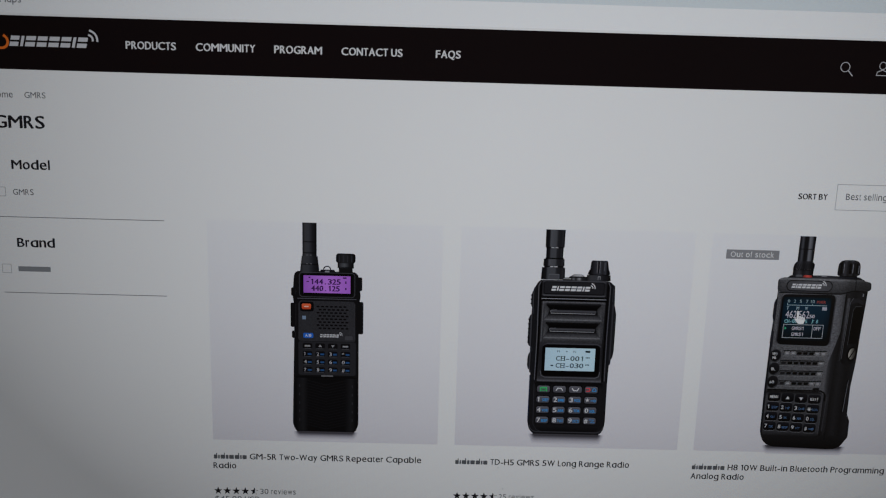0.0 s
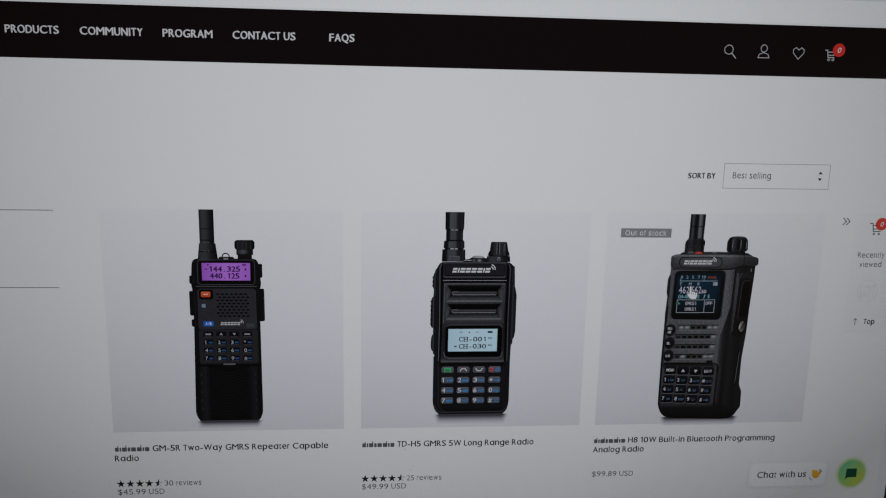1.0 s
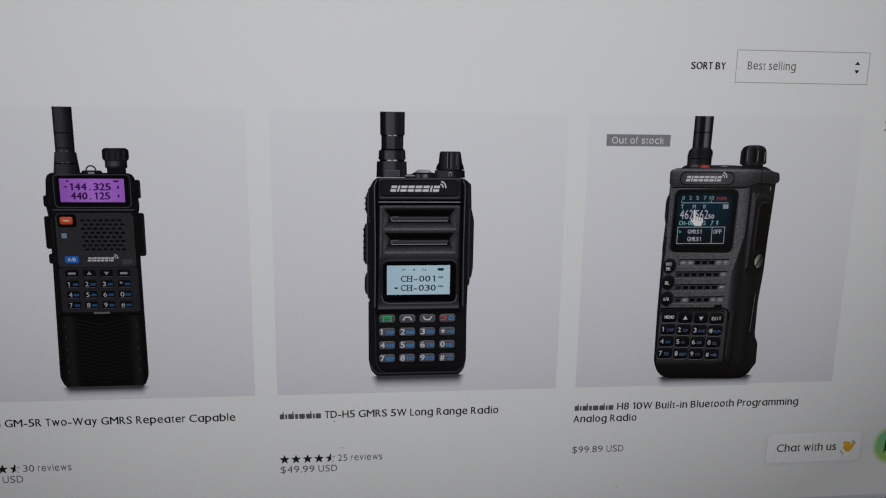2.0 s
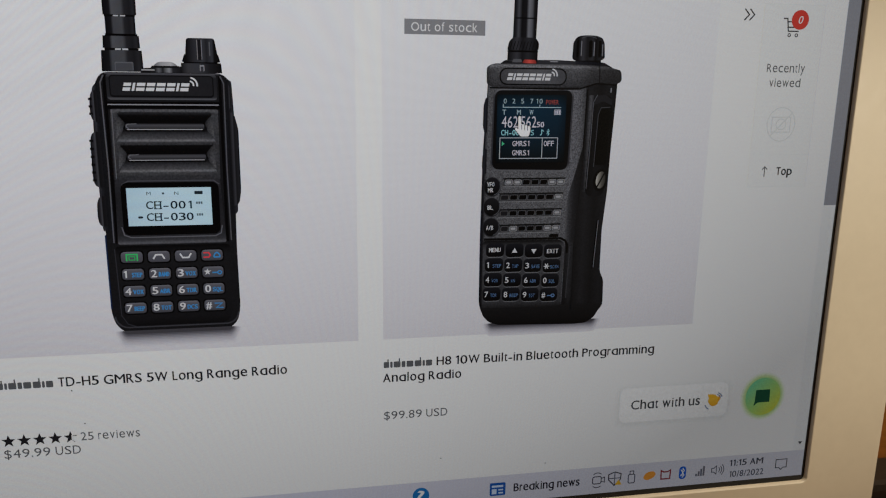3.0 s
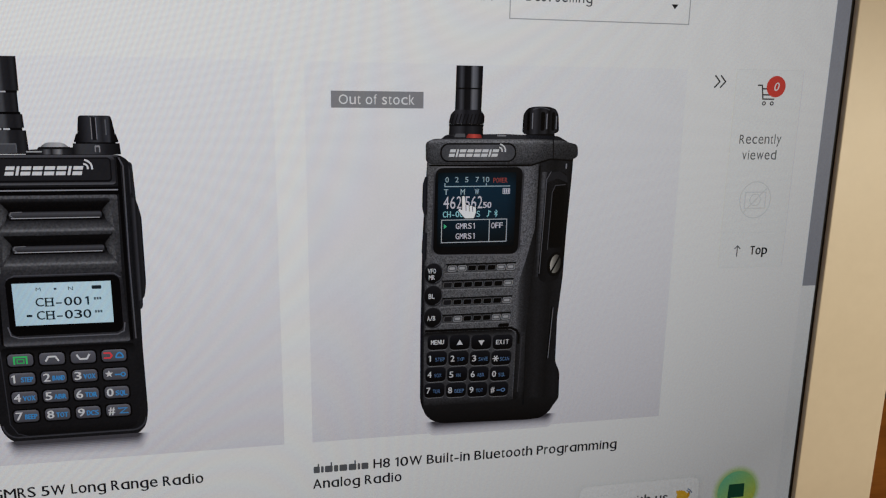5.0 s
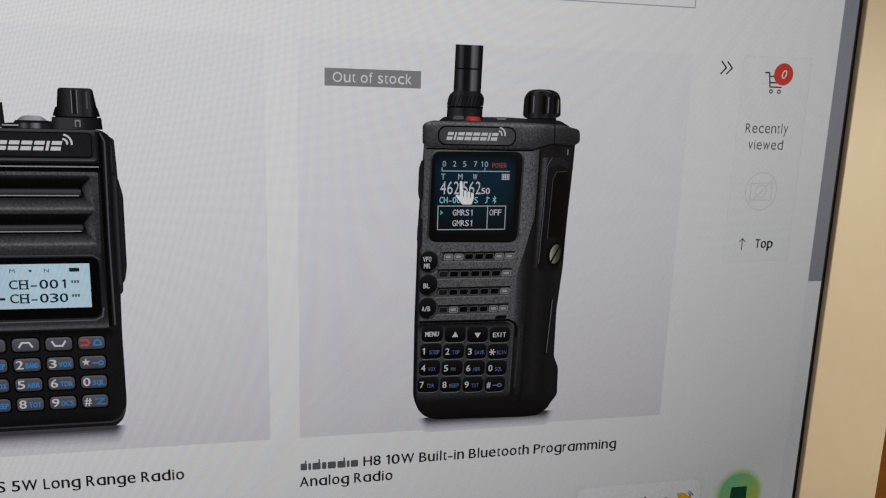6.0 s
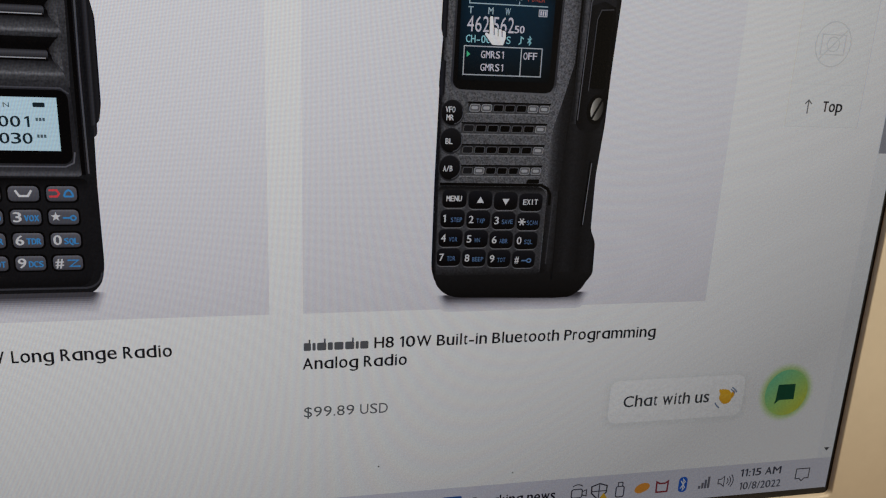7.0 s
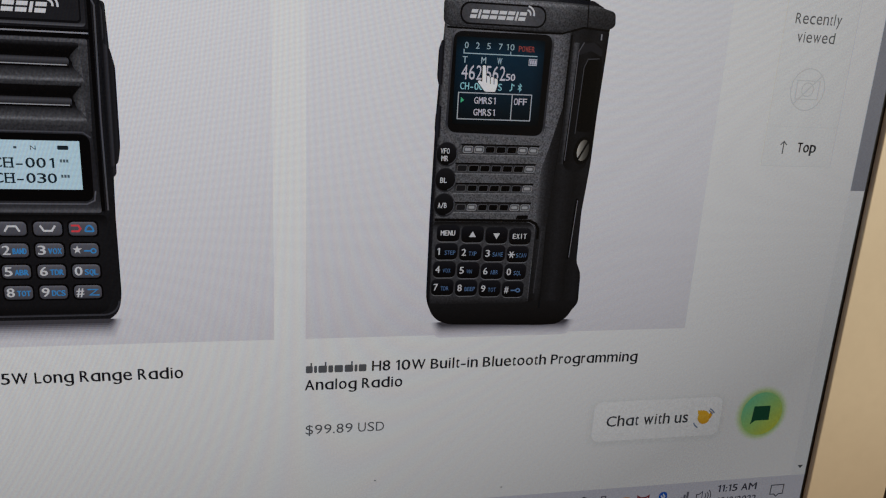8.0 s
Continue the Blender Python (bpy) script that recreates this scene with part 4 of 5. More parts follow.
    show("display_frame", 5, ink(bevel, "z", lo, hi, 0.4, 2400), soft([(43.5, 91.2), (44.0, 109.0), (71.4, 109.0), (72.3, 91.2)], 0.8))
    show("frame_edge", 6, ink("62626A"), *stroke([(44.9, 96.0), (45.4, 93.9), (47.2, 93.2), (69.4, 93.2), (71.0, 94.0), (71.3, 96.0)], 0.3))
    show("frame_edge", 6, ink("4C4C53"), *stroke([(45.4, 105.8), (45.8, 107.9), (47.4, 108.8), (69.6, 108.8), (71.0, 107.8)], 0.3))
    show("display_frame", 7, ink("060608"), rrect(45.3, 93.8, 70.9, 108.4, 1.8, 5))
    show("display", 8, ink([(0.0, "BEDCEC"), (0.5, "CBE7F6"), (1.0, "C6E4F2")], "x", 46, 69), rect(46.7, 96.4, 68.8, 106.9), label="pale blue lit display")
    INKY = ink("1E2A32")
    write("display_text", 9, INKY, "CH-001", 51.6, 101.1, 2.1, 11.9, 0.1, style="mono")
    write("display_text", 9, INKY, "CH-030", 51.6, 97.8, 2.1, 12.2, 0.1, style="mono")
    show_each("display_serif", 9, INKY, *[rect(x, z, x + 1.0, z + 0.25) for z in (101.0, 102.95, 97.7, 99.65) for x in (53.6, 54.7)])
    show("display_mark", 9, INKY, rrect(49.3, 98.5, 50.6, 99.1, 0.25, 2))
    write("display_mark", 9, ink("3C4850"), "M", 51.9, 104.9, 0.9, 1.1)
    write("display_mark", 9, ink("3C4850"), "N", 59.1, 104.9, 0.9, 1.1)
    show("display_mark", 9, ink("3C4850"), rect(55.9, 105.1, 56.5, 105.6))
    show("battery_mark", 9, INKY, rrect(64.4, 105.0, 66.6, 105.9, 0.2, 2))
    for z in (102.3, 99.0):
        show_each("display_mark", 9, ink("566670"), *[rect(64.7 + 0.62 * k, z, 65.15 + 0.62 * k, z + 0.65) for k in range(3)])
    # keypad
    pad, lo, hi = along((67.6, "0E0E10"), (70.0, "18181B"), (88.0, "1C1C1F"), (90.8, "0A0A0C"))
    show("keypad", 4, ink(pad, "z", lo, hi, 0.3, 2400), soft([(42.8, 70.2), (42.6, 90.8), (73.2, 90.8), (72.9, 70.0), (71.2, 67.8), (44.6, 67.8)], 1.2))
    show("keypad_edge", 5, ink("34343A"), *stroke([(42.5, 90.0), (42.9, 71.0), (44.4, 68.4), (46.6, 67.6)], 0.25))
    names = (("STEP", "BAND", "VOX", ""), ("VOX", "ABR", "TDR", "SQL"), ("BEEP", "TOT", "DCS", ""))
    for row in range(4):
        for col in range(4):
            x, z = 46.8 + 7.12 * col, 87.7 - 4.88 * row
            show("key_edge", 5, ink("050506"), rrect(x - 3.2, z - 1.95, x + 3.2, z + 1.85, 1.0, 3))
            face, lo, hi = along((z - 1.6, "3C3C42"), (z - 1.2, "505058"), (z + 1.0, "5E5E67"), (z + 1.5, "75757E"))
            show("key", 6, ink(face, "z", lo, hi), rrect(x - 2.85, z - 1.6, x + 2.85, z + 1.5, 0.9, 3))
            if row == 0:
                if col == 0:
                    show("key_mark", 7, ink("3FC46C"), *stroke([(x - 1.4, z - 0.9), (x - 1.4, z + 0.75), (x + 1.4, z + 0.75), (x + 1.4, z - 0.9)], 0.42))
                    show("key_mark", 7, ink("37B062"), *stroke(rect(x - 0.75, z - 0.8, x + 0.75, z + 0.15), 0.3, True))
                elif col < 3:
                    s = 1 if col == 1 else -1
                    show("key_mark", 7, ink("DADADE"), *stroke([(x - 1.4, z - 0.5 * s), (x - 0.8, z + 0.5 * s), (x + 0.8, z + 0.5 * s), (x + 1.4, z - 0.5 * s)], 0.42))
                else:
                    show("key_mark", 7, ink("E0464E"), *stroke([(x - 2.2, z + 0.7), (x - 0.9, z + 0.7), (x - 0.5, z), (x - 0.9, z - 0.6), (x - 2.2, z - 0.6)], 0.42))
                    show("key_mark", 7, BLUE, *stroke(soft([(x + 0.4, z - 0.6), (x + 0.7, z + 0.3), (x + 1.3, z + 0.8), (x + 1.9, z + 0.3), (x + 2.2, z - 0.6)], 0.3), 0.38, True))
            else:
                ch = ("123*", "4560", "789#")[row - 1][col]
                if ch == "*":
                    show("key_text", 7, LETTER, star(x - 1.5, z + 0.05, 1.0))
                else:
                    write("key_text", 7, LETTER, ch, x - 2.35, z - 1.0, 2.0, 0.0 if ch == "1" else 1.5, 0.14)
                word = names[row - 1][col]
                if word:
                    key_letters(7, BLUE, x - 0.3, z - 0.85, 2.7, 1.25, word, 0.14)
                elif row == 1:
                    show("key_word", 7, BLUE, *stroke([(x + 0.0, z - 0.2), (x + 1.3, z - 0.2)], 0.35))
                    show("key_word", 7, BLUE, *stroke(oval(x + 1.8, z - 0.2, 0.5, 0.5, 10), 0.3, True))
                else:
                    show("key_word", 7, BLUE, *stroke([(x + 0.1, z + 0.5), (x + 2.0, z + 0.5), (x + 0.4, z - 0.8), (x + 2.2, z - 0.8)], 0.32))


def radio_three():
    contact_shade(149.0, 183.0, 62.9, 3.6, SHADE)
    # antenna, its knurled collar and the red ring
    rod, lo, hi = along((153.7, "0C0C0F"), (154.6, "232328"), (155.3, "4A4B52"), (156.2, "121215"), (157.6, "18181C"), (158.3, "74757C"), (159.2, "5A5B62"), (159.8, "1C1C20"), (160.7, "0B0B0E"))
    show("antenna", 3, ink(rod, "x", lo, hi), [(153.7, 147.8), (160.6, 147.8), (160.8, 159.5), (153.9, 159.5)])
    show("antenna_ring", 4, ink("08080A"), rect(154.2, 153.7, 160.6, 154.05))
    collar, lo, hi = along((152.1, "0C0C0F"), (153.4, "232327"), (155.0, "3A3A40"), (156.6, "1A1A1E"), (158.4, "2C2C31"), (160.2, "17171A"), (161.5, "0A0A0C"))
    show("antenna_collar", 4, ink(collar, "x", lo, hi), soft([(152.1, 145.0), (152.6, 147.4), (153.8, 148.6), (160.4, 148.6), (161.5, 147.2), (161.4, 145.0)], 0.5))
    show("antenna_base", 4, ink(collar, "x", lo, hi), [(152.2, 141.6), (161.2, 141.6), (161.2, 144.6), (152.3, 144.6)])
    show("antenna_ring", 5, ink("060608"), rect(152.2, 144.5, 161.3, 145.0))
    for k in range(9):
        show("antenna_ridge", 5, ink("08080A"), *stroke([(152.9 + 0.95 * k, 145.2), (153.5 + 0.95 * k, 147.4)], 0.22))
    show("collar_mark", 6, ink("5A5A5F"), soft([(153.6, 141.7), (154.0, 142.6), (156.4, 142.6), (156.6, 141.7)], 0.3))
    show("red_ring", 6, ink([(0.0, "6A2420"), (0.5, "D2524A"), (1.0, "7A2A26")], "x", 156.6, 161.0), soft([(156.7, 141.5), (157.2, 142.5), (160.6, 142.4), (161.0, 141.4)], 0.3))
    # knob with deep flutes
    knob, lo, hi = along((171.6, "060608"), (172.4, "1C1C20"), (173.4, "0C0C0E"), (175.0, "38383E"), (176.2, "1A1A1D"), (177.8, "2E2E33"), (178.8, "0C0C0E"), (180.2, "26262A"), (181.7, "070709"))
    show("knob", 4, ink(knob, "x", lo, hi), soft([(171.7, 143.0), (171.8, 147.6), (173.0, 149.2), (175.0, 149.6), (178.6, 149.6), (180.6, 149.0), (181.4, 147.6), (181.7, 143.2), (180.6, 142.6), (172.4, 142.4)], 0.9))
    for x, w in ((172.9, 0.7), (176.6, 1.1), (179.6, 0.8)):
        show("knob_flute", 5, ink("030304"), rrect(x, 143.4, x + w, 148.2, 0.4, 3))
    for x, h in ((174.2, 148.0), (178.1, 147.8), (180.7, 147.2)):
        show("knob_shine", 6, ink("7E7F86"), rrect(x, 143.8, x + 0.28, h, 0.1, 2))
    show("knob_shine", 6, ink("55565C"), *stroke(arc(176.6, 144.6, 4.7, 62, 118, 6), 0.18))
    show("knob_base", 3, ink("0A0A0C"), rrect(172.8, 140.8, 180.6, 142.8, 0.4, 2))
    show("top_plate", 3, ink([(0.0, "1A1A1D"), (0.5, "34343A"), (1.0, "151518")], "x", 149, 185), soft([(149.4, 140.6), (151.6, 142.3), (167.0, 142.5), (181.6, 142.0), (184.6, 140.4)], 0.6))
    show("top_shine", 4, ink("8A8A90"), rrect(165.0, 141.9, 167.4, 142.25, 0.12, 2))
    show("top_shine", 4, ink("4A4A50"), *stroke([(152.0, 142.1), (156.0, 142.3)], 0.16))
    # side face, turned away, then the front face
    side, lo, hi = along((174.0, "121214"), (176.0, "1A1A1C"), (178.0, "222225"), (181.0, "161618"), (184.0, "1E1E21"), (186.6, "0A0A0C"))
    show("radio_side", 3, ink(side, "x", lo, hi, 0.5, 2400), soft([(170.0, 63.2), (170.0, 138.0), (186.2, 138.0), (185.9, 130.0), (185.2, 116.0), (184.9, 104.0), (183.9, 92.0), (184.0, 79.0), (185.4, 76.0), (185.6, 68.0), (182.8, 64.4), (180.6, 63.0)], 1.0))
    front, lo, hi = along((145.2, "0E1220"), (146.2, "18181C"), (147.2, "5A5A5E"), (148.0, "58585C"), (160.0, "606064"), (170.0, "606064"), (173.6, "64646A"), (175.2, "5C5C61"), (176.3, "4A4A4E"), (177.0, "161618"))
    show("radio_body", 4, ink(front, "x", lo, hi, 1.5, 3000, ((63.0, 0.12), (68.5, 0.25), (71.5, 0.75), (90.0, 0.9), (112.0, 1.0), (138.0, 0.95))), soft([(146.4, 67.0), (145.5, 70.0), (145.4, 90.0), (145.7, 116.0), (146.8, 138.0), (177.2, 138.0), (177.0, 126.0), (176.6, 111.0), (175.0, 90.0), (175.2, 66.0), (175.2, 63.4), (152.0, 63.8), (148.2, 64.8)], 1.6))
    chin, lo, hi = along((61.8, "070708"), (64.4, "111113"), (69.6, "1B1B1D"))
    show("radio_chin", 5, ink(chin, "z", lo, hi, 0.3, 2400), soft([(146.0, 68.6), (146.9, 65.9), (148.8, 63.9), (151.6, 62.9), (176.0, 62.1), (180.2, 62.3), (182.9, 64.1), (185.4, 68.4), (175.2, 68.8)], 1.0))
    for z0, z1 in ((121.6, 131.6), (109.6, 117.0)):
        show("side_button", 5, ink([(0.0, "0A0E1C"), (0.5, "24252C"), (1.0, "0E0E11")], "x", 145.4, 146.9), soft([(146.0, z0), (145.5, z0 + 2), (145.6, z1 - 2), (146.2, z1), (146.9, z1), (146.8, z0)], 0.5))
    show("face_edge", 5, ink("0A0A0C"), *stroke([(176.9, 134.0), (176.4, 111.0), (174.8, 90.0), (175.0, 67.0)], 0.5))
    bevel, lo, hi = along((171.8, "5A5A5E"), (172.8, "3C3C40"), (174.2, "222225"), (176.6, "141416"))
    show("face_bevel", 5.4, ink(bevel, "x", lo, hi, 0.9, 2600), soft([(172.1, 87.4), (171.8, 97.0), (172.4, 103.0), (174.4, 110.0), (176.4, 118.0), (176.6, 112.0), (175.9, 103.0), (174.9, 87.4)], 0.8))
    show("side_strip", 5, ink([(0.0, "242427"), (0.5, "505055"), (1.0, "1C1C1F")], "x", 177.2, 179.2, 0.8, 2400), [(176.9, 104.0), (178.2, 104.0), (179.0, 132.6), (177.5, 132.6)])
    # clip on the side with its screw
    show("side_grip", 6, ink([(0.0, "0B0B0D"), (0.4, "17171A"), (1.0, "060607")], "x", 177.8, 185.2, 0.4, 2400), soft([(177.6, 104.0), (178.4, 122.0), (178.8, 131.8), (180.8, 133.0), (184.4, 132.4), (185.2, 126.0), (184.8, 108.0), (183.2, 102.8), (179.0, 102.4)], 1.2))
    show("side_grip", 7, ink("232327"), soft([(178.6, 129.6), (179.4, 132.4), (182.6, 132.8), (184.6, 131.4), (184.8, 129.6), (182.0, 130.9)], 0.5))
    show("side_grip", 7, ink("050506"), soft([(180.2, 112.0), (180.9, 128.8), (184.2, 128.8), (184.0, 112.0)], 0.8))
    show("side_grip_edge", 8, ink("5C5C62"), *stroke([(178.0, 105.0), (178.6, 120.0), (178.9, 130.6), (180.0, 132.6)], 0.22))
    show("side_grip_edge", 8, ink("48484D"), *stroke([(180.0, 111.6), (180.6, 127.0), (181.4, 129.0), (184.2, 129.2)], 0.2))
    show("side_mark", 8, ink("8A8A8E"), rrect(184.0, 133.4, 184.35, 134.8, 0.12, 2))
    show("screw_hole", 7, ink("060607"), oval(182.4, 107.4, 2.3, 3.4, 20, -8))
    show("screw", 8, ink([(0.0, "C4C0BA"), (0.3, "8A867F"), (0.6, "5A5752"), (1.0, "2C2A28")], "x", 180.9, 184.0), oval(182.5, 107.5, 1.5, 2.6, 20, -8), label="small slotted metal screw")
    show("screw_slot", 9, DEEP, *stroke([(181.5, 105.6), (183.5, 109.4)], 0.5))
    show("side_slot", 6, ink("040405"), *stroke([(182.3, 95.2), (181.5, 80.2)], 0.45))
    show("side_slot", 7, ink("7A7A80"), *stroke([(182.5, 95.0), (181.7, 80.4)], 0.18))
    # cap with the nameplate
    cap, lo, hi = along((134.4, "121214"), (135.2, "3E3E42"), (137.6, "4C4C50"), (139.8, "58585C"), (140.7, "808085"), (141.3, "2A2A2D"))
    show("radio_cap", 9, ink(cap, "z", lo, hi, 1.4, 3000, ((146.2, 0.3), (147.6, 0.8), (150.0, 0.9), (168.0, 1.0), (174.0, 0.9), (178.0, 0.5), (182.0, 0.35), (187.4, 0.3))), soft([(146.3, 135.6), (146.2, 140.4), (148.4, 141.3), (172.0, 141.4), (182.0, 141.0), (187.0, 139.8), (187.3, 136.7), (185.8, 135.8), (180.0, 136.2), (174.4, 134.6), (168.8, 134.5), (147.6, 134.8)], 0.9))
    show("cap_edge", 10, ink("050506"), *stroke([(147.4, 134.5), (168.8, 134.3), (174.4, 134.4), (179.6, 136.0), (185.6, 135.6)], 0.45))
    show("cap_edge", 10, ink("68686D"), *stroke([(149.0, 141.05), (172.0, 141.15)], 0.14))
    show("cap_edge", 10, ink("0E0E10"), *stroke([(180.2, 141.0), (180.4, 136.4)], 0.3))
    show("nameplate", 10, ink("0C0C0E"), rrect(150.0, 135.3, 170.2, 140.2, 2.2, 6))
    show("nameplate", 11, ink([(0.0, "46464A"), (0.6, "5C5C61"), (1.0, "48484D")], "x", 150, 170, 0.3, 2400), rrect(150.4, 135.7, 169.8, 139.8, 1.9, 6))
    maker_mark(12, 152.2, 136.7, 13.2, 1.9, ink("D8D8DC"))
    # display behind its dark glass
    show("frame_edge", 5, ink([(0.0, "6A6A6F"), (0.1, "34343A"), (0.9, "3A3A3F"), (1.0, "707075")], "z", 110.2, 134.4, 0.3, 2400), soft([(148.0, 110.6), (148.5, 134.2), (172.8, 134.4), (172.2, 110.1)], 2.4, 5))
    show("display_frame", 6, ink([(0.0, "0B0B0D"), (0.8, "0B0B0D"), (1.0, "141416")], "z", 110.6, 134), soft([(148.5, 111.0), (148.9, 133.8), (172.3, 134.0), (171.7, 110.6)], 2.2, 5))
    glass, lo, hi = along((112.8, "0A0F13"), (116.0, "0E1A22"), (122.0, "0F2534"), (129.0, "112C3E"), (132.6, "0C1A22"))
    show("display", 7, ink(glass, "z", lo, hi, across=((149.4, 0.5), (151.6, 0.9), (160.0, 1.1), (168.0, 0.95), (170.6, 0.5))), rect(149.6, 113.0, 170.5, 132.6), label="dark blue lit display")
    CY, WH, DIM = ink("9AD6E0"), ink("D6D2DE"), ink("A9C0CA")
    for words, x in (("0", 151.5), ("2", 154.1), ("5", 156.7), ("7", 159.5), ("10", 161.4)):
        write("display_text", 8, DIM, words, x, 130.1, 1.35, 0.9 if len(words) == 1 else 1.8, style="mono")
    write("display_text", 8, ink("9C4A44"), "POWER", 164.3, 129.9, 1.25, 3.8, 0.05, style="mono")
    show("display_line", 8, DIM, *stroke([(151.4, 129.8), (151.4, 129.0), (168.8, 129.0)], 0.22))
    show("display_line", 8, DIM, rect(162.3, 129.15, 162.52, 129.8))
    for words, x in (("T", 151.2), ("M", 155.6), ("W", 159.4)):
        write("display_text", 8, DIM, words, x, 126.9, 1.4, 1.1, 0.05)
    show("battery_mark", 8, ink("B8BCC8"), *stroke(rect(167.0, 127.0, 168.8, 128.3), 0.22, True))
    show_each("battery_mark", 8, WH, *[rect(167.25 + 0.52 * k, 127.2, 167.6 + 0.52 * k, 128.1) for k in range(3)])
    write("display_text", 8, WH, "462.562", 151.1, 123.2, 3.2, 10.4)
    write("display_text", 8, WH, "50", 161.7, 123.3, 1.5, 2.2, 0.1, style="mono")
    write("display_text", 8, CY, "CH-001", 151.0, 120.95, 1.55, 6.3, 0.06, style="mono")
    show("display_mark", 8, CY, *stroke(arc(158.4, 121.8, 0.7, 30, 300, 6), 0.26))
    write("display_text", 8, CY, "S", 160.0, 120.95, 1.55, 0.95)
    show("display_mark", 8, CY, *stroke([(162.9, 121.0), (163.3, 121.3), (163.3, 122.5), (163.8, 122.2)], 0.24))
    show("display_mark", 8, CY, *stroke([(164.9, 122.2), (165.6, 121.4), (165.25, 120.9), (165.25, 122.7), (165.6, 122.2), (164.9, 121.4)], 0.2))
    show("display_line", 8, ink("B8BEC6"), *stroke(rect(150.7, 114.2, 168.3, 120.2), 0.22, True))
    show("display_line", 8, ink("B8BEC6"), rect(163.45, 114.3, 163.68, 120.1))
    show("display_mark", 9, ink("4FC08C"), [(151.3, 117.9), (152.1, 118.5), (151.3, 119.2)])
    for z in (117.8, 115.1):
        write("display_text", 9, WH, "GMRS1", 154.5, z, 1.5, 5.1, 0.05, style="mono")
    write("display_text", 9, WH, "OFF", 164.1, 117.8, 1.5, 3.1, 0.05, style="mono")
    # rows of slots, each in a shallow channel
    for row, z in enumerate((107.1, 102.6, 97.8, 93.1)):
        x0, x1 = (152.4, 171.2) if row == 0 else (151.2 + 0.3 * (row == 3), 170.9 - 0.2 * row)
        show("slot_channel", 5, ink([(0.0, "454548"), (0.5, "38383B"), (1.0, "202022")], "z", z - 1.2, z + 1.2, 0.6, 2400), slant(x0 - 0.4, z - 1.15, x1 - 0.3, z + 1.15, 0.4))
        show("slot_shadow", 6, ink("050506"), rect(x0 - 0.3, z + 1.0, x1 + 0.2, z + 1.32))
        show("slot_edge", 6, ink("7A7A7E", grain=0.8, size=2400), rect(x0 - 0.5, z - 1.42, x1 - 0.3, z - 1.18))
        pitch = (x1 - x0) / 7
        for k in range(7):
            x = x0 + pitch * k
            pale = (row == 0 and k in (0, 1, 5, 6)) or (row in (1, 2) and k == 6) or (row == 3 and k in (1, 5, 6))
            dim = row > 0 and k == 0
            show("slot", 7, ink("606064" if pale else "1C1C1F" if dim else "030304"), soft(slant(x + 0.25, z - 0.7, x + pitch - 0.3, z + 0.7, 0.15), 0.4))
            show("slot_rim", 8, ink("9A9A9E" if pale else "5C5C60"), *stroke(soft(slant(x + 0.2, z - 0.75, x + pitch - 0.25, z + 0.75, 0.15), 0.4), 0.14, True))
            if pale:
                show("slot_shine", 8, ink("A4A4A8"), rrect(x + 0.6, z - 0.32, x + pitch - 0.6, z + 0.36, 0.25, 2))
    show("small_slot", 7, ink("050506"), soft([(166.8, 90.2), (167.2, 91.2), (170.0, 91.2), (170.0, 90.2)], 0.3))
    show("small_slot", 8, ink("5A5A5E"), *stroke([(167.2, 91.2), (168.8, 91.5), (170.0, 91.2)], 0.14))
    # round buttons
    for z, words in ((105.9, ("VFO", "MR")), (99.8, ("BL",)), (93.7, ("A/B",))):
        show("round_button", 7, ink("2E2E32"), oval(148.75, z - 0.1, 2.65, 2.95, 24))
        show("round_button", 8, ink([(0.0, "060608"), (0.5, "131316"), (1.0, "1C1C20")], "z", z - 2.6, z + 2.6), oval(148.7, z, 2.4, 2.7, 24))
        show("round_button_edge", 9, ink("58585E"), *stroke(arc(148.7, z, 2.5, -75, 20, 6), 0.16))
        for k, w in enumerate(words):
            write("button_text", 9, LETTER, w, 148.3, z - 0.75 + 0.85 * (len(words) - 1) - 1.75 * k, 1.25, 0.6 + 0.5 * len(w), 0.06, "middle", style="mono")
    # keypad in its raised frame
    pad, lo, hi = along((68.4, "1E1E20"), (70.5, "3A3A3E"), (80.0, "444448"), (87.0, "46464A"), (89.0, "1A1A1C"), (89.8, "08080A"))
    show("keypad_edge", 7, ink("050506"), *stroke([(147.0, 90.0), (170.6, 89.8), (172.2, 89.0), (172.9, 87.6), (172.9, 85.4)], 0.7))
    show("keypad", 6, ink(pad, "z", lo, hi, 0.8, 2400), soft([(146.6, 69.0), (146.4, 89.6), (170.8, 89.4), (172.2, 87.6), (171.6, 68.2), (148.4, 68.4)], 1.0))
    show("keypad_edge", 7, ink("3C3C40", grain=0.6, size=2400), *stroke([(173.8, 87.0), (173.2, 71.0)], 0.3))
    strip, lo, hi = along((172.0, "202023"), (172.8, "232326"), (173.8, "303034"), (174.6, "2A2A2D"), (175.3, "141416"))
    show("keypad_side", 6, ink(strip, "x", lo, hi, 0.9, 2300, ((68.0, 0.3), (72.0, 0.7), (84.0, 0.9), (88.4, 1.0))), [(171.9, 68.6), (175.1, 68.6), (174.9, 88.4), (172.2, 88.4)])
    names = (("STEP", "TXP", "SAVE", "SCAN"), ("VOX", "WN", "ABR", "SQL"), ("TDR", "BEEP", "TOT", ""))
    SMALL = ink("5F80AC")
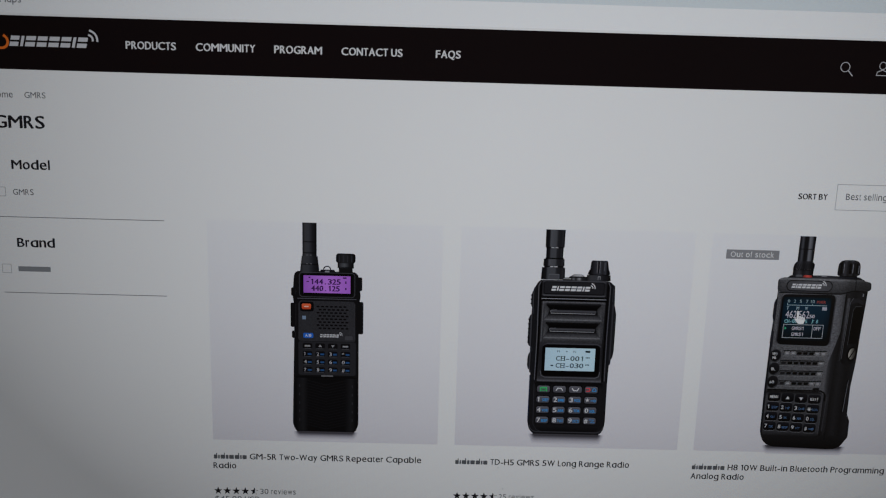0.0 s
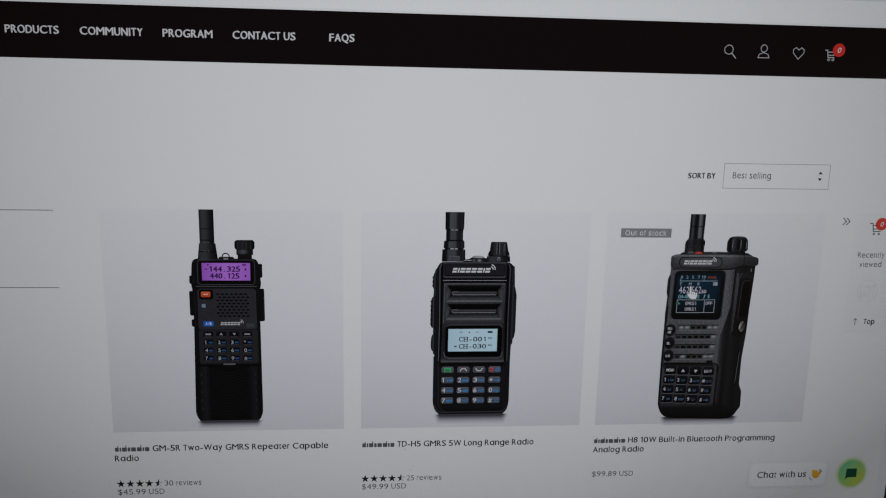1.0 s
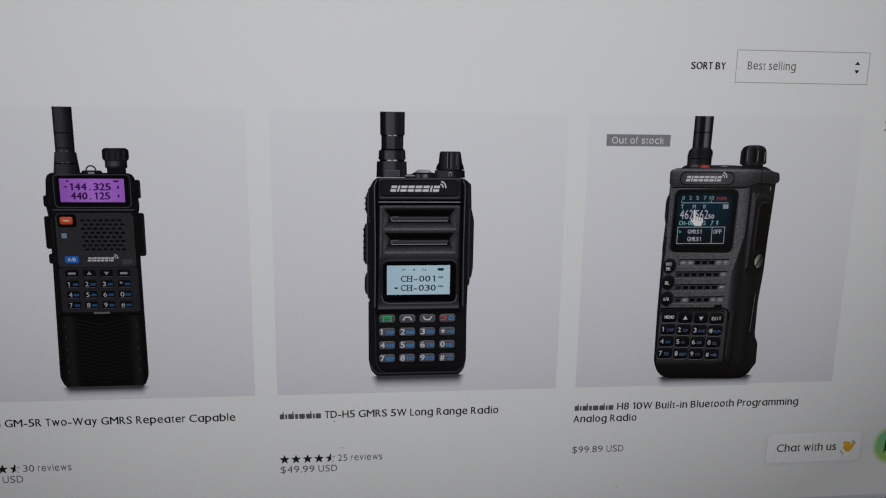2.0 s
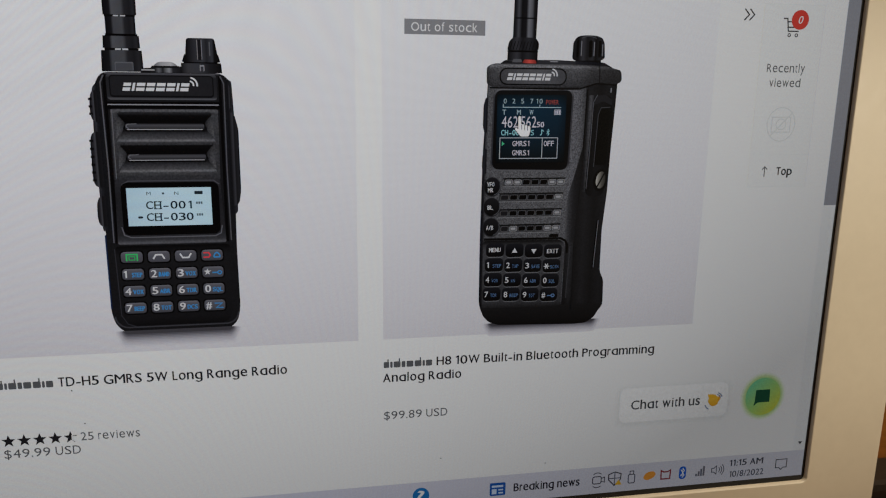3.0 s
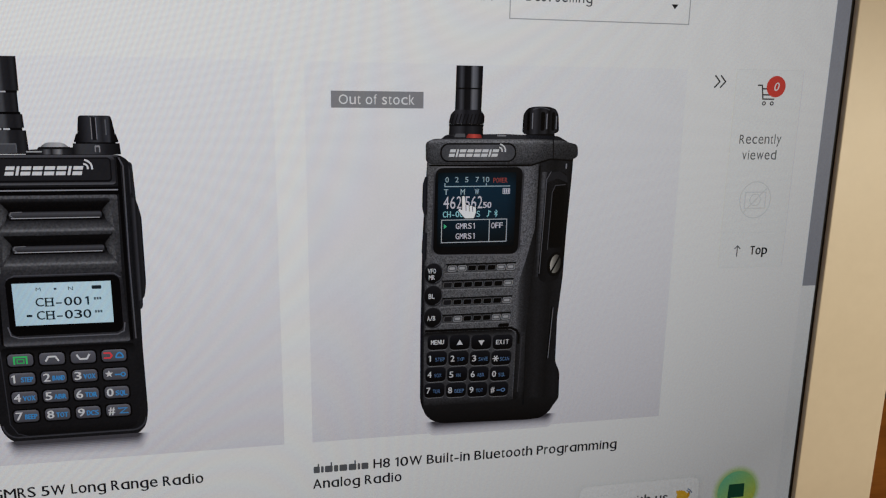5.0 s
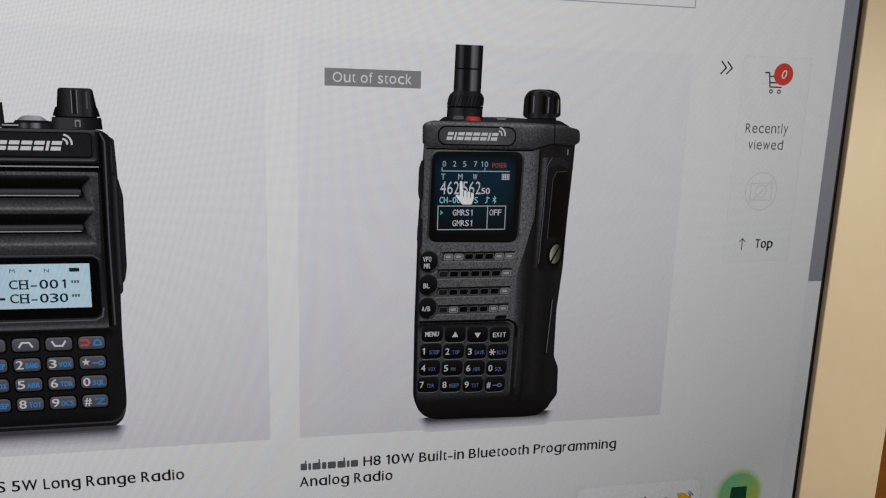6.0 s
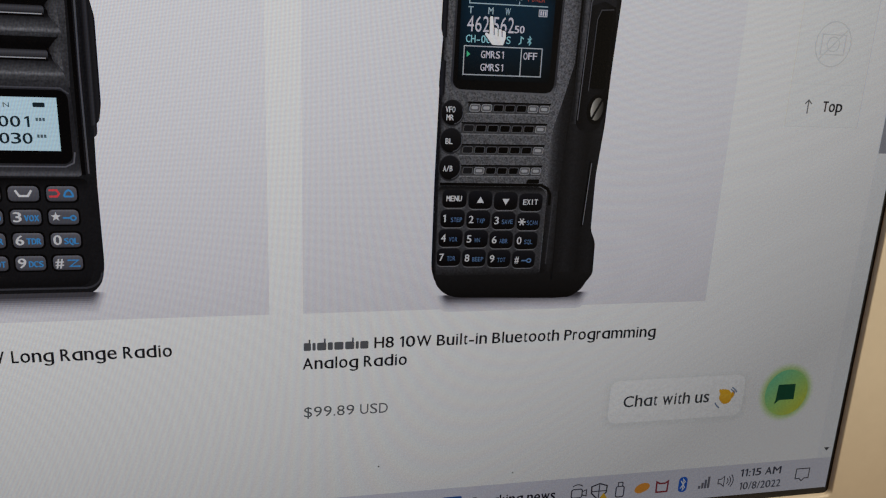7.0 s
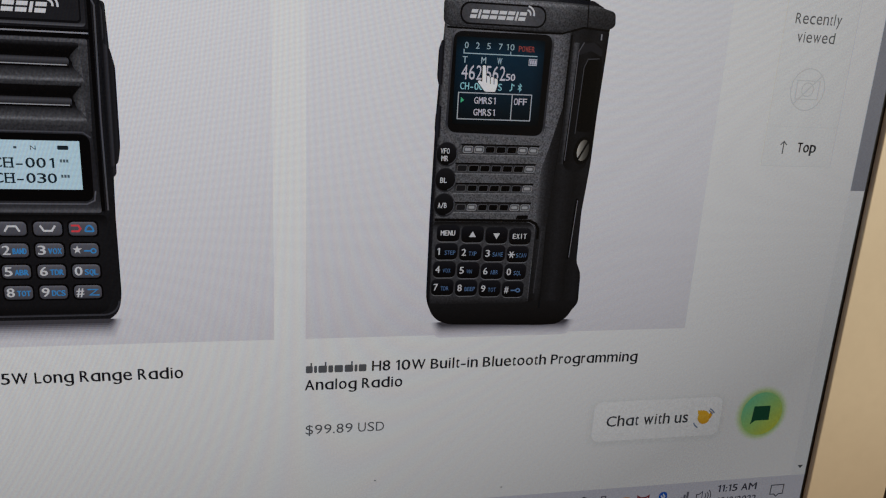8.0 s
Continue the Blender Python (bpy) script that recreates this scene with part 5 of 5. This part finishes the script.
    for row in range(4):
        for col in range(4):
            x, z = 150.2 + 6.06 * col - 0.25 * row, 86.6 - 4.6 * row - 0.28 * col
            shape = rrect(x - 2.8, z - 2.05, x + 2.8, z + 2.05, 1.2, 4)
            show("key_edge", 7, ink([(0.0, "8A8A8F"), (0.12, "4A4A4E"), (0.8, "2A2A2D"), (1.0, "141416")], "z", z - 2.25, z + 2.2), rrect(x - 2.95, z - 2.22, x + 2.95, z + 2.15, 1.3, 4))
            show("key", 8, ink([(0.0, "050507"), (0.5, "0C0D12"), (1.0, "191A20")], "z", z - 2.0, z + 2.0), shape)
            if row == 0:
                if col in (0, 3):
                    write("key_text", 9, LETTER, ("MENU", "", "", "EXIT")[col], x - 0.1, z - 0.5, 1.25, 3.5, 0.1, "middle", style="mono")
                else:
                    s = 1 if col == 1 else -1
                    show("key_mark", 9, LETTER, [(x - 0.85, z - 0.6 * s), (x + 0.85, z - 0.6 * s), (x, z + 0.85 * s)])
            else:
                ch = ("123*", "4560", "789#")[row - 1][col]
                if ch == "*":
                    for a in (0, 60, 120):
                        c, d = 0.75 * math.cos(radians(a)), 0.75 * math.sin(radians(a))
                        show("key_text", 9 + a / 600, LETTER, *stroke([(x - 1.6 - c, z - d), (x - 1.6 + c, z + d)], 0.28))
                else:
                    write("key_text", 9, LETTER, ch, x - 2.2, z - 0.75, 1.7, 0.0 if ch == "1" else 1.05, 0.08)
                word = names[row - 1][col]
                if word:
                    key_letters(9, SMALL, x - 0.4, z - 0.75, 0.66 * len(word), 1.05, word)
                else:
                    show("key_word", 9, SMALL, *stroke([(x - 0.4, z - 0.2), (x + 0.8, z - 0.2)], 0.3))
                    show("key_word", 9, SMALL, *stroke(oval(x + 1.3, z - 0.2, 0.5, 0.45, 10), 0.28, True))


maker_mark(2, -178.9, 229.3, 32.0, 4.1, ink("D2D2D6"))
radio_one()
radio_two()
radio_three()

# the pointer
pointer_outline = [(156.0, 126.5), (156.7, 126.5), (157.0, 124.1), (157.6, 124.2), (158.0, 123.8), (158.6, 124.0), (159.0, 123.6), (159.7, 123.6), (159.8, 122.2), (159.3, 120.6), (156.9, 120.6), (156.2, 121.4), (155.0, 122.8), (155.4, 123.2), (156.1, 122.7)]
show("pointer_edge", 9, ink("202024"), *stroke(soft(pointer_outline, 0.3), 0.3, True))
show("pointer", 10, ink("F6F6F8"), soft(pointer_outline, 0.3), label="white mouse pointer")
for x, z in ((157.05, 124.0), (157.95, 123.8), (158.85, 123.7)):
    show("pointer_line", 11, ink("3A3A40"), *stroke([(x, z), (x + 0.08, z - 1.3)], 0.17))

# specks of dust on the screen
for x, z in ((134.3, 19.6), (169.0, 14.9), (30.6, 39.4), (28.0, 49.6)):
    show("dust_speck", 11, ink("5A5A5A"), oval(x, z, 0.22, 0.2, 8))
